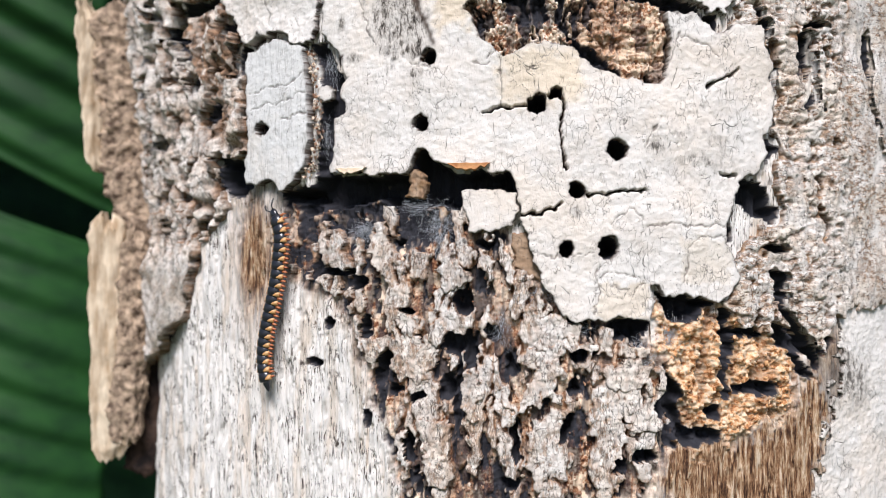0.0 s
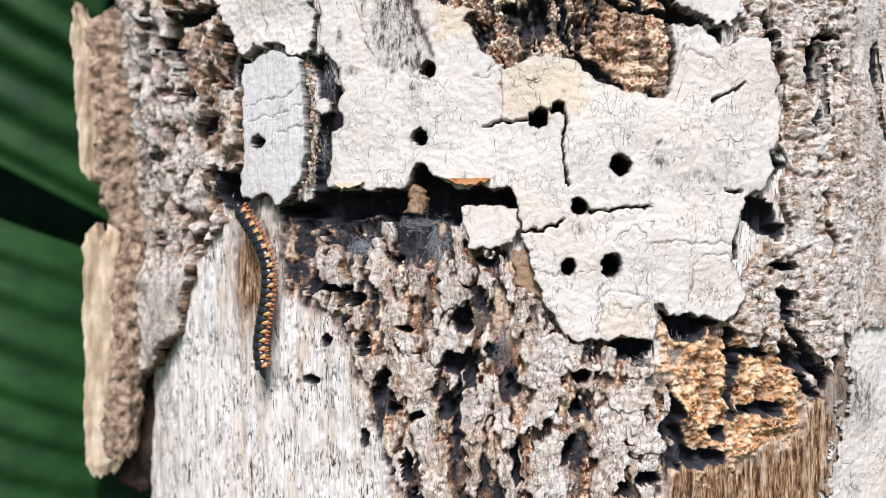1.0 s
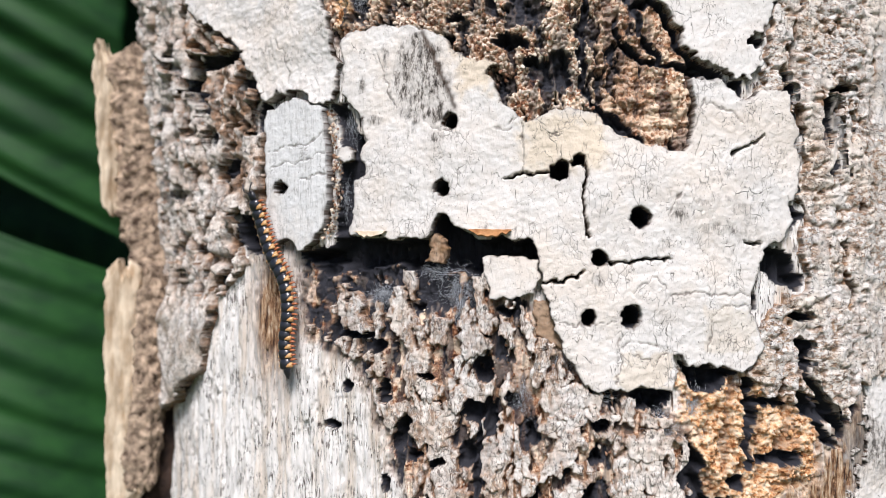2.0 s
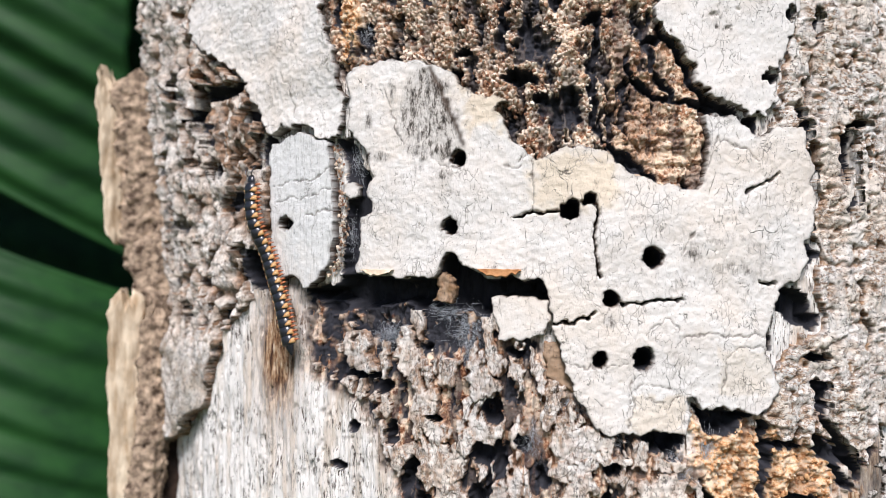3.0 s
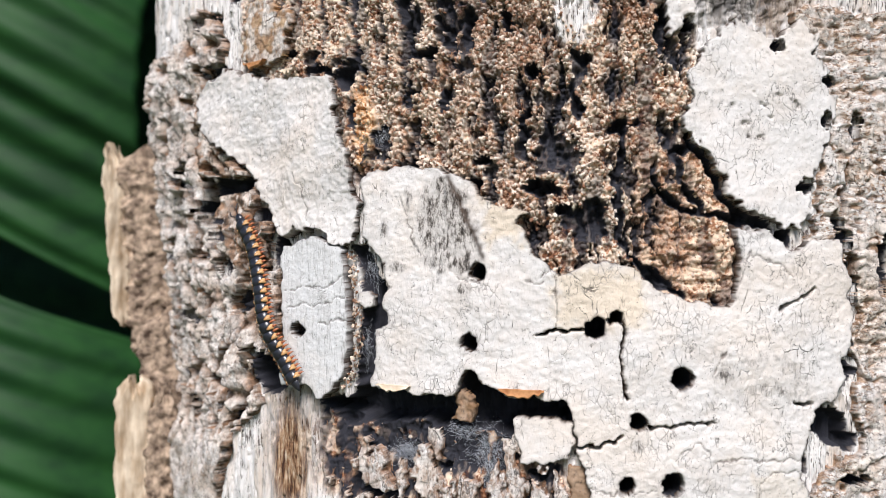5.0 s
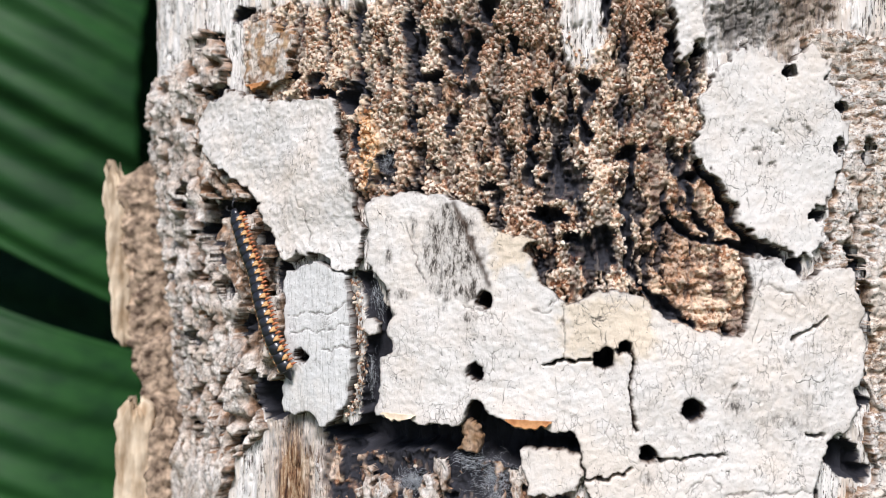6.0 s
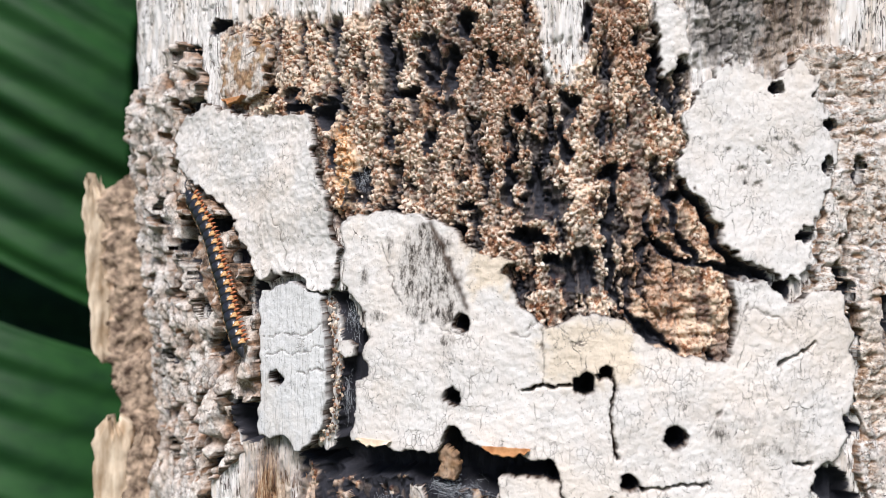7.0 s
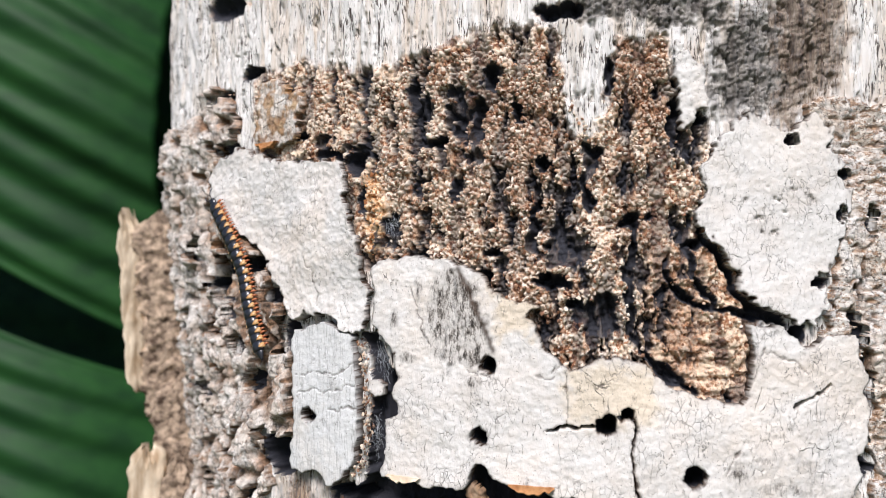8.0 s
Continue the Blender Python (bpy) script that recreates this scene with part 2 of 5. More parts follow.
TAN_SLAB = [(-15.1, 3.1), (-12.6, 3.5), (-11.9, 0.1), (-10.9, -2.9), (-9.7, -6), (-12.6, -4.8), (-14.4, -2.9), (-15.1, 0.1)]
LEFT_BARK = [(-109.9, 79.9), (-104.8, 82), (-97.5, 88.1), (-92.3, 86), (-89.2, 79.6), (-91.2, 74.4), (-96, 71.8), (-97.9, 68.2), (-96.9, 64.6), (-93, 59.8), (-84.9, 55.1), (-76, 46.4), (-73.4, 41.1), (-71.6, 39.3), (-71.4, 33.8), (-71.1, 27.1), (-72, 18.4), (-79.8, 18.1), (-80.3, 11.1), (-78.3, 8.8), (-80.9, 5.9), (-88.9, 1.3), (-91.5, -4.7), (-95.9, -14.7), (-109.3, -23.3), (-133.9, -30), (-122, -25), (-136, -20), (-136, 75), (-122, 82)]
RIGHT_BARK = [(22.8, 75.6), (21.8, 77), (26.8, 79), (33.1, 77.4), (92, 82), (100, 75), (100, -15), (60.3, -10.7), (47.3, -12.4), (43, -21.6), (36.5, -15.2), (28.1, -15.2), (23, -10.7), (25, -6.4), (24.8, -2.4), (28.7, 2.1), (32.2, 4.1), (34.7, 5.2), (33.4, 13.3), (35.3, 17.9), (33.4, 21.9), (35.3, 26.5), (33.1, 31.5), (32.2, 35.5), (30.7, 40.4), (24.6, 39.3), (25.7, 43), (26.7, 48.4), (28.8, 57.5), (27.8, 66.7), (24.2, 70.2)]
SLOT = [(-51, 13.6), (-40.7, 12.9), (-33.5, 13.5), (-32.5, 17.3), (-30.6, 17.4), (-29.6, 15), (-25.6, 13.6), (-15.1, 12.7), (-14.1, 11.4), (-14.6, 10.5), (-19.6, 10.8), (-23.6, 9.6), (-24.4, 7.9), (-36.2, 7.7), (-40.7, 9.4), (-45.4, 8.4), (-52.9, 8), (-61.2, 9.4), (-62.6, 10.5), (-58.3, 10.9), (-54.9, 12.4), (-52.9, 15)]
GAP = [(-54.5, 38.7), (-51, 38.6), (-49.7, 34.8), (-47.8, 30.5), (-46.6, 26.2), (-48.5, 24.2), (-49.1, 19), (-51, 14.9), (-52.9, 12.8), (-54.5, 15), (-52.9, 20.3), (-52.9, 26.6), (-51.6, 28.7), (-53.6, 34.1)]
NOOK = [(-81.5, 18.2), (-71.3, 17.5), (-71.3, 13.6), (-73.2, 11.2), (-78.9, 10.9), (-80.9, 14.1)]
PIT_A = [(25.9, 11.6), (29.3, 12.4), (32.2, 10.7), (34, 7.2), (33.4, 5.2), (29.9, 5.6), (26.8, 8.1)]
PIT_B = [(11, -7.8), (15.1, -8.3), (21.5, -9.8), (18.3, -11.8), (14.1, -12.9), (12, -10.2)]
PIT_C = [(2, -13.1), (6, -12.2), (9, -13.2), (8, -15.6), (4, -15.6)]
ORANGE = [(10, -11.5), (14.1, -12.2), (17.2, -9.8), (23.7, -11.9), (31, -13.5), (36.5, -18.3), (38.5, -24.6), (37, -30), (30, -31), (25, -33), (18.3, -35), (13.6, -32.5), (14.1, -21.6)]
CRUMB = [(-82.1, 86.1), (-71.4, 86.9), (-54.4, 82.8), (-40.6, 85.4), (-31.5, 88), (-21, 87.8), (-17.3, 80.2), (-11.9, 71.8), (-10.1, 79.1), (-3, 83.5), (-0.4, 75.3), (3.2, 72.6), (5, 66.3), (4.5, 55.5), (12.2, 44.8), (11.3, 37.6), (10.4, 30.5), (2.3, 31.3), (-3.9, 34.9), (-10.1, 39.3), (-17.2, 35.5), (-20.9, 39), (-29.4, 46.2), (-31.3, 50), (-42.6, 52.8), (-51.7, 51.3), (-55.4, 54.8), (-57.8, 63.9), (-59.5, 71.1), (-68.1, 70.1), (-82.9, 74)]
EMBER = [(-55.3, 67.8), (-51.2, 67.6), (-50.3, 61.6), (-50.8, 53.8), (-53.5, 51.6), (-54.7, 57.8)]
HONEY = [(-82.6, 86.2), (-74.7, 86.2), (-70.6, 81.5), (-71.3, 74.1), (-79.5, 73.1), (-83.2, 75.1)]
TAWNY_GAP = [(-100.8, 67.2), (-92.4, 62.1), (-84.9, 56.2), (-76, 47.5), (-72.2, 39), (-74.2, 32.5), (-83.4, 31.8), (-89.5, 40.4), (-94.4, 50.6), (-99.3, 58.9)]
UMBER_ROT = [(-6.5, 44.7), (-3, 51), (4.1, 59.1), (8.6, 52), (12.7, 44.8), (11.8, 31.4), (2.3, 30.9), (-3.9, 34.9)]
UNDER_SLOT = [(-62.6, 10.5), (-36.2, 9.3), (-25.6, 8.1), (-23.8, 2.1), (-29.8, 0.1), (-36.2, 1.1), (-43, -4), (-47.8, -6.2), (-58.3, -4.7), (-62.6, 2.3)]
PLANK_RIM = [(-55.6, 38.3), (-54.0, 37.4), (-53.3, 34.1), (-52.5, 29.8), (-52.4, 25.5), (-52.8, 20.2), (-53.6, 16), (-55.2, 13.2), (-57, 12.6), (-57.3, 13.3), (-55.1, 16.9), (-54.2, 20.8), (-54.1, 25.6), (-54.9, 33.3)]
GRIZZLE = [(8, 22.2), (14.1, 23.3), (23.7, 22.5), (23.7, 14.1), (14.1, 13.4), (8, 15.3)]
CORE = [(-31.5, 87), (-19.2, 86.7), (-16.4, 79.3), (-14.2, 71.9), (-17.3, 63.7), (-26.6, 63.9), (-31.4, 71.5)]
BOARD = [(49, -14), (50, -22), (47.5, -30), (45, -37), (43, -48), (44, -62), (95, -62), (95, 30), (62, 30), (58, 14), (53, 0), (52, -8)]
STAIN = [(-42.6, 48.4), (-35.3, 50.4), (-32.3, 48.1), (-29.3, 38.8), (-30.3, 35.1), (-37.3, 33.8), (-41.5, 38.4), (-43.1, 44.1)]
DUSK = [(7.3, 93), (17.4, 93), (18, 82.7), (17.4, 76.4), (13.2, 74.8), (9.5, 75.2), (6.8, 74.9), (6.4, 82.6)]
UMBER = [(17.2, 97), (29.5, 97), (28.9, 84.1), (25.8, 78.5), (20.8, 76.9), (20.3, 71.9), (17.4, 71.9), (16.8, 82.7)]
TONGUE = [(0.4, 88), (2.8, 85.7), (4.8, 81.6), (5.2, 76.7), (3.7, 74.9), (1.9, 73.3), (0.8, 75.3), (0.2, 79.8)]
LAPPET = [(-18.7, 98), (-9.7, 98), (-10, 85.4), (-10.3, 80), (-11.9, 75), (-13.3, 71.2), (-16, 71.6), (-17.3, 75.6), (-18.1, 83)]
COLUMN = [(-9.3, 87.2), (-1.2, 88), (0.1, 81.6), (-0.4, 73.5), (-5.7, 69.9), (-9.7, 77.3)]
CHIP = [(-53.3, 30.2), (-51.3, 30.7), (-49.7, 30.0), (-49.9, 28.1), (-52.0, 27.6), (-53.4, 28.5)]
CHUNK = [(-33.6, 14.6), (-31.4, 13.8), (-30.5, 10.7), (-32.0, 9.3), (-34.2, 8.9), (-35.6, 9.8), (-34.0, 11.8)]
RIDGED = [(-61.2, 9.9), (-23.6, 9.1), (-11.7, -5.8), (-5.8, -12.2), (2, -13.6), (14.1, -21.6), (13.1, -29.5), (8, -43.3), (-34.1, -45.6), (-37.4, -32.6), (-41.9, -22.6), (-47.8, -8.3), (-61.2, -4.2)]
# small scales of pale bark on the rotten middle
SCALE_A = [(-41.3, 4.7), (-37.4, 4.2), (-37.4, 0.1), (-35.7, -3), (-33.8, -6), (-34.1, -10), (-36.2, -13.1), (-38.5, -12.2), (-40.7, -6.1), (-41.9, 0.1)]
SCALE_B = [(-28.2, -0.9), (-25.6, -0.4), (-24.1, -2.9), (-22.6, -5.9), (-24.6, -7.4), (-27.7, -7.4), (-28.8, -3.9)]
SCALE_C = [(-39.6, -16.3), (-34.1, -15.1), (-28.8, -17), (-28.2, -21), (-30.9, -24.1), (-36.2, -24.4), (-37.4, -21.3), (-40.7, -18.4)]
SCALE_D = [(-24.1, -21.9), (-21.1, -21.3), (-20.6, -25.7), (-21.1, -30.7), (-23.6, -30.3), (-24.6, -25.9)]
SCALE_E = [(-17.1, -22.7), (-15.1, -23.6), (-15.1, -28.5), (-13.6, -25.5), (-11.7, -21.6), (-9.7, -19.6), (-5.8, -20.5), (-6.8, -25.4), (-10.7, -27.5), (-13.1, -30), (-15.1, -30.5), (-17.1, -26.6)]
SCALE_F = [(-13.6, -10.3), (-6.8, -11.7), (-3.8, -15.6), (-4.8, -19.5), (-10.7, -20.6), (-13.1, -16.7)]
SCALE_G = [(-31.9, -31.2), (-25.6, -30.4), (-25.6, -35.9), (-26.7, -43), (-30.9, -43.3), (-31.4, -36.2)]
SCALE_H = [(-1.9, -29.3), (2, -29.3), (8, -34.3), (5, -41.1), (0.1, -43.1), (-2.9, -37.2)]
SCALE_I = [(3, -25.4), (12, -24.5), (12, -29.5), (9, -32.4), (4, -30.3)]
SCALE_J = [(-52.2, 4.3), (-47.8, 4.8), (-47.8, 1.2), (-45.4, -3), (-46.6, -5.1), (-51, -3.1), (-54.2, 0.1)]
SCALE_K = [(-11.7, -29.5), (-5.8, -28.4), (-6.8, -33.3), (-8.7, -42.2), (-11.2, -42.2), (-12.1, -35.4)]
SCALE_L = [(-23.6, -33.8), (-20.6, -32.7), (-19.6, -40.6), (-21.6, -42.7), (-23.4, -38.8)]
SCALE_M = [(0.1, -21.5), (6, -19.5), (11, -20.6), (12.6, -24.5), (7, -25.4), (2, -25.4)]
SCALE_N = [(-34.1, 0.1), (-29.8, -0.4), (-29.3, -3.9), (-31.9, -6), (-33.8, -4)]
SCALE_O = [(-28.2, -11.9), (-25.6, -12.9), (-26.2, -15.9), (-28.8, -18), (-30.3, -16)]
SCALE_P = [(-21.1, 0.1), (-18.6, -0.9), (-19.1, -5.9), (-20.6, -7.8), (-21.6, -4.9)]
SCALE_Q = [(-5.8, -15.6), (0.1, -16.6), (-0.9, -21.5), (-4.8, -20.5)]
SCALES = (SCALE_A, SCALE_B, SCALE_C, SCALE_D, SCALE_E, SCALE_F, SCALE_G, SCALE_H, SCALE_I, SCALE_J, SCALE_K, SCALE_L, SCALE_M, SCALE_N, SCALE_O, SCALE_P, SCALE_Q)
# bore holes and pits: across, up, half width, half height, turn
BORES = [(-66.3, 23.3, 1.9, 1.3, 0), (-30.1, 34.4, 1.4, 1.3, 0), (-31.4, 22.6, 1.5, 1.4, 0), (-10.6, 25.3, 1.8, 1.8, 0), (-7.3, 27.1, 1.1, 1.1, 0), (3.4, 17.3, 1.8, 1.8, 0), (-3.8, 10.2, 1.5, 1.5, 0), (-5.5, -0.1, 1.4, 1.4, 0), (1.8, 0.2, 1.8, 1.8, 0)]
PITS_LEFT = [(-109.8, 23.6, 4, 1.5, 0), (-83.9, 28.3, 3, 2.6, 0), (-93.4, 42.1, 4.4, 4.2, 20), (-89.3, 50.9, 9.4, 1.8, 0), (-73.2, 37.4, 2.5, 4, 0), (-133, 33, 0.7, 5.7, 0), (-132.1, 0.1, 0.7, 5.7, 0), (-106.9, 4, 1.8, 3.2, 0), (-133.9, 5.9, 0.7, 1.1, 0), (-116, 38.7, 1.8, 2.4, 0), (-99.1, 47.3, 4, 1.4, 0), (-89.2, 34.9, 2.6, 2.4, 0), (-94.8, 46, 4, 4.7, -15), (-105.5, 54.2, 2.2, 3.6, 0), (-94.7, 84.2, 2.8, 1.9, 0), (-91.9, 73.6, 2.3, 2.3, 0), (-86.5, 88.9, 3.2, 1.4, 0)]
PITS_MID = [(-25.6, -16.9, 2.5, 2.8, 0), (-39.6, -21.4, 1.6, 3.6, -15), (-44.8, -6.1, 2.1, 1.2, 0), (-49.1, -4.6, 4.2, 0.9, 0), (-34.6, -10.9, 1.5, 0.8, 0), (-51, -13.6, 1.3, 1.3, 0), (-27.2, -25, 1.9, 2.2, 0), (-32.5, -26.7, 1.9, 0.8, 20), (-24.1, -9.4, 1.4, 2.4, 0), (-15.1, -20.6, 0.8, 2.2, 0), (-14.4, -34.4, 0.8, 3.9, 0), (-24.8, -25.9, 0.7, 8, 0), (-43, -14.4, 1.2, 2.1, 0), (-15.6, -41.4, 2, 1.2, -30), (-3.3, -18.5, 1.8, 1.4, 0), (-20.6, 4.1, 2, 0.8, 0), (-19.6, 1.1, 1.4, 0.8, 0), (-36.2, 1.1, 0.9, 0.8, 0)]
PITS_MIDB = [(-54.9, -21.7, 1.5, 1, 0), (-43, -31.4, 0.9, 1.4, 0), (-32.5, -41.9, 1.1, 2.2, 10), (-22.6, -17.8, 1, 4, 0), (-5.3, -31.3, 1, 3.9, -20), (-18.6, -14.8, 1.6, 1.8, 0), (4, -38.2, 1.6, 2, -30), (-56.9, 7.6, 2.7, 1.3, 0), (-43, 3.2, 1.9, 1.2, 0), (-37.4, -25.4, 1.6, 0.8, 0), (-34.1, -35.4, 0.9, 3, 0), (-4.3, -24.4, 1, 1, 0)]
PITS_ORANGE = [(24.2, -17.9, 1, 4, 0), (30.5, -25.1, 4.7, 1.3, 0), (13.6, -32.5, 1.6, 2.8, 0), (18.3, -32.8, 5.3, 0.9, 8), (21.5, -29.2, 1.5, 0.9, 0), (36.5, -16.2, 5.6, 1.6, -35), (45.8, -17.6, 1.7, 2.3, -30), (34.7, -7, 2.2, 3, -20), (12, -27.5, 1.2, 2.5, -15), (8.5, -36.3, 2.4, 1.1, -15), (27, -14.9, 4.5, 0.7, -5), (40.4, -21.5, 4, 1, -40)]
PITS_RIGHT = [(24.2, 3.1, 1.5, 2.2, 0), (34, 0.1, 2.7, 1, 0), (32.2, 18.5, 2.4, 1.3, -35), (39.7, 36, 1.8, 6.2, -5), (57.6, 36.7, 1.9, 5.4, 0), (43.3, 41.5, 2.7, 0.9, 0), (33.4, 32.5, 1.2, 1.4, 0), (61.2, 17.5, 1.9, 2.7, 0), (31.6, 40, 0.9, 1.2, 0), (41.7, 26.9, 1.3, 2.6, 0), (24.2, 48.4, 1.3, 1.6, 0), (33.6, 58.5, 1, 3.2, 0), (30.3, 42.5, 1.9, 1.1, 0), (27.8, 59.3, 0.6, 1.6, 0), (28.3, 65.8, 1.9, 0.7, 0), (18.9, 71, 1, 0.9, 0)]
PITS_PLATE = [(13.6, 58.5, 0.8, 0.5, 0), (16.7, 61.9, 0.8, 0.5, 20), (19.3, 63.3, 0.6, 0.5, 0), (16.2, 56.3, 0.8, 0.5, 0), (11.5, 61.7, 0.6, 0.5, 0), (21.9, 61.8, 1, 0.4, -30), (18.1, 59.4, 0.6, 0.4, 0), (14.1, 56.3, 0.6, 0.5, 0), (15.1, 63.7, 0.5, 0.4, 0)]
PITS_TOP = [(-30, 82.7, 1.2, 2.1, 0), (-25.5, 76.4, 0.8, 1.9, 0), (-21, 67.5, 1.4, 1.4, 0), (-6.6, 58.2, 1.8, 1.4, 0), (3.8, 54.6, 1.3, 1.1, 0), (1.6, 46.4, 2.3, 0.9, -35), (-13.7, 62.8, 0.7, 3.5, 10), (0.1, 74, 0.9, 3.6, 0), (4.1, 74.4, 1.3, 0.9, 0), (-49.1, 57.7, 1.6, 2, 0), (-32.4, 75.3, 1.4, 3.8, 0), (-40, 71.9, 2.7, 1, 0), (-57.1, 68.9, 2.1, 2.4, 0), (-55.5, 61.8, 1, 3.4, 10), (-18.7, 92.7, 4.6, 1.5, 0)]
PITS_TOPB = [(-36.4, 63.2, 0.7, 1.9, 0), (-12.8, 69.6, 2, 0.8, -20), (-19.5, 48.2, 3.7, 1.5, 0), (-0.8, 34, 2.7, 0.6, -35), (-15.9, 44.6, 1.8, 0.9, 0), (-94, 103.7, 7, 2.6, 0), (-45, 81, 0.8, 2.9, 0), (-64.3, 71.4, 3.5, 0.9, 0), (-71.3, 75.2, 2.3, 0.7, 0), (-18.2, 57.3, 0.9, 2.4, 0), (-22.3, 57.4, 0.6, 4.6, 0), (-31.3, 49, 0.8, 1.7, 0), (-10.1, 81.8, 0.7, 2.7, 0), (20.7, 39.8, 1.1, 1.6, 0), (-29.4, 52.8, 2.1, 0.7, 0)]
# grey spots; the last eight put the shade of small dents into colour
SMUDGES_AND_SHADE = [(-44.8, 34.9, 1.9, 1.1, 0), (-37.4, 32.6, 1.1, 0.8, 0), (-32.5, 31.5, 1.5, 1, 0), (10, 17.3, 1.8, 1.4, 0), (18.3, 15.5, 2.6, 1, -10), (-3.8, 6.5, 1.2, 0.9, 0), (-47.2, 41.9, 0.7, 1.3, 0), (13.6, 58.5, 0.9, 0.5, 0), (16.7, 61.9, 0.9, 0.5, 20), (19.3, 63.3, 0.8, 0.5, 0), (16.2, 56.3, 0.9, 0.7, 0), (11.5, 61.7, 0.6, 0.5, 0), (21.9, 62, 1.2, 0.5, -30), (14.3, 56.5, 0.7, 0.5, 0), (17.9, 59.9, 0.7, 0.5, 0)]
STREAK = [(-35.1, 50.4), (-32.8, 45.3), (-30.5, 40.6), (-29.1, 36.8)]
# dark rotten patches and fissures in the crumbling wood
CHAR = [(-36.4, 77.4, 2.5, 4.8, 0), (-33.4, 71.6, 2, 5.7, 0), (-56.8, 70.9, 4, 2.4, 0), (-42.7, 77.9, 3, 2.9, 0), (-22.8, 57.4, 1.2, 5.7, 0), (-17.3, 53.7, 5, 3.8, 0), (-11.9, 42.8, 4, 3.8, 0), (-28.4, 50, 3, 1.9, 0), (-21, 67, 1.8, 1.4, 0), (-13.7, 68.2, 2, 2.9, 0), (-48.2, 55.7, 2.5, 1.9, 0), (2.3, 54.6, 1.5, 4.8, 0), (1.9, 70.8, 2, 3.8, 0), (-6.6, 59.1, 2.2, 1.5, 0), (-43.8, 64.4, 1.6, 3.8, 0), (-29.5, 82.7, 2.2, 2.5, 0), (-65.1, 73.6, 4, 1.5, 0)]
FISSURE_A = [(4.8, 56.9), (6.1, 53.7), (8.6, 50.6), (10.4, 46.6), (12.7, 44.1), (17.8, 42.5)]
FISSURE_B = [(-1.2, 50.1), (1.4, 45.7), (5.9, 44.3), (11.8, 43.4)]
FISSURE_C = [(-7, 40.2), (-3.9, 35.8), (-0.4, 32.2), (4.1, 30.9)]
FISSURE_D = [(1.9, 54.6), (3.6, 49.2), (6.8, 44.8)]
FISSURE_E = [(23.7, -11.4), (23.7, -19.8), (23.9, -26.3)]
FISSURE_F = [(13.6, -23.6), (14.1, -29.5), (16.7, -34.5), (22, -33.2)]
FISSURE_G = [(33.4, -4), (36.5, -12.1), (41.7, -18.5), (44.4, -21.7)]
FISSURE_H = [(31.6, 41.5), (33.4, 31.5), (33.4, 19.4), (32.2, 14.3)]
FISSURE_I = [(41.7, 39.3), (42.4, 30.1), (41.7, 25.9)]
FISSURE_J = [(58.4, 38.8), (57.6, 29.1), (60.3, 22.9), (59.6, 13.1)]
FISSURES = ((FISSURE_A, 0.65), (FISSURE_B, 0.5), (FISSURE_C, 0.6), (FISSURE_D, 0.45), (FISSURE_E, 0.9), (FISSURE_F, 1.4), (FISSURE_G, 1.3), (FISSURE_H, 0.55), (FISSURE_I, 1.1), (FISSURE_J, 1.1))
# cracks in the plates
CRACK_A = [(-71.8, 40.3), (-67.8, 41.3), (-64.8, 41.6), (-61.3, 41.6), (-59.2, 39.6)]
CRACK_B = [(-44.6, 47.4), (-43.1, 44.1), (-42.3, 42.2), (-41.5, 38.9), (-39.9, 37.5)]
CRACK_C = [(-20.1, 24.4), (-15.6, 24.8), (-12.6, 25.5)]
CRACK_D = [(-8.7, 26.8), (-6.8, 26.4), (-5.8, 24.2), (-6.6, 20.7), (-6.3, 16.8), (-5.5, 14)]
CRACK_E = [(-2.4, 9.6), (2, 9.6), (8.5, 10.4)]
CRACK_F = [(-13.8, 6.2), (-10.7, 6), (-7.3, 7.2), (-6.3, 8.2)]
CRACK_G = [(19.3, 28.4), (22.6, 30), (25.3, 31.6)]
CRACK_H = [(-67.1, 52.3), (-65.6, 48.7), (-64.5, 43.5)]
CRACK_I = [(2, 4), (3, 5.5), (5.5, 7), (8, 5.5)]
CRACK_J = [(22, 13.2), (25.3, 12.6)]
CRACK_K = [(-22.1, 32.9), (-19.1, 33)]
CRACK_L = [(-6.1, 57.3), (-6.6, 52.8), (-7, 46.5), (-6.7, 41.1)]
CRACK_M = [(2, -6.3), (5, -6.8), (6, -8.2), (8, -6.3)]
CRACK_N = [(8, 17.8), (9, 19.8), (10.5, 21.8)]
CRACK_O = [(-0.4, -3.8), (0.1, -7.8), (-0.4, -11.7)]
CRACK_P = [(-33.5, 33.3), (-29.8, 32.5)]
CRACK_Q = [(8.5, 4), (14.1, 4.5), (19.3, 3.6), (23.1, 4.1)]
CRACK_R = [(-54.2, 52.8), (-52.9, 49.8), (-52.3, 47.8), (-53.1, 44.8)]
CRACK_S = [(10.4, 43.4), (17.4, 42.3), (18.8, 41.2)]
CRACK_T = [(-19.6, 33.6), (-18.1, 35.3), (-20.1, 38.3)]
CRACK_U = [(-69.5, 30.6), (-65.7, 31.3), (-59.7, 31.7), (-54.9, 33.4)]
CRACK_V = [(-69, 27.4), (-65.7, 28), (-59.7, 28.3), (-54.5, 30.2)]
CRACK_X = [(15.6, -5.8), (16, 0.1), (18.3, 1.9), (23.1, 2.6)]
CRACK_Y = [(0.3, -4.6), (4, -4.3), (7, -4.8)]
CRACK_Z = [(-17.1, 33.7), (-16.8, 28.8), (-17, 24.6)]
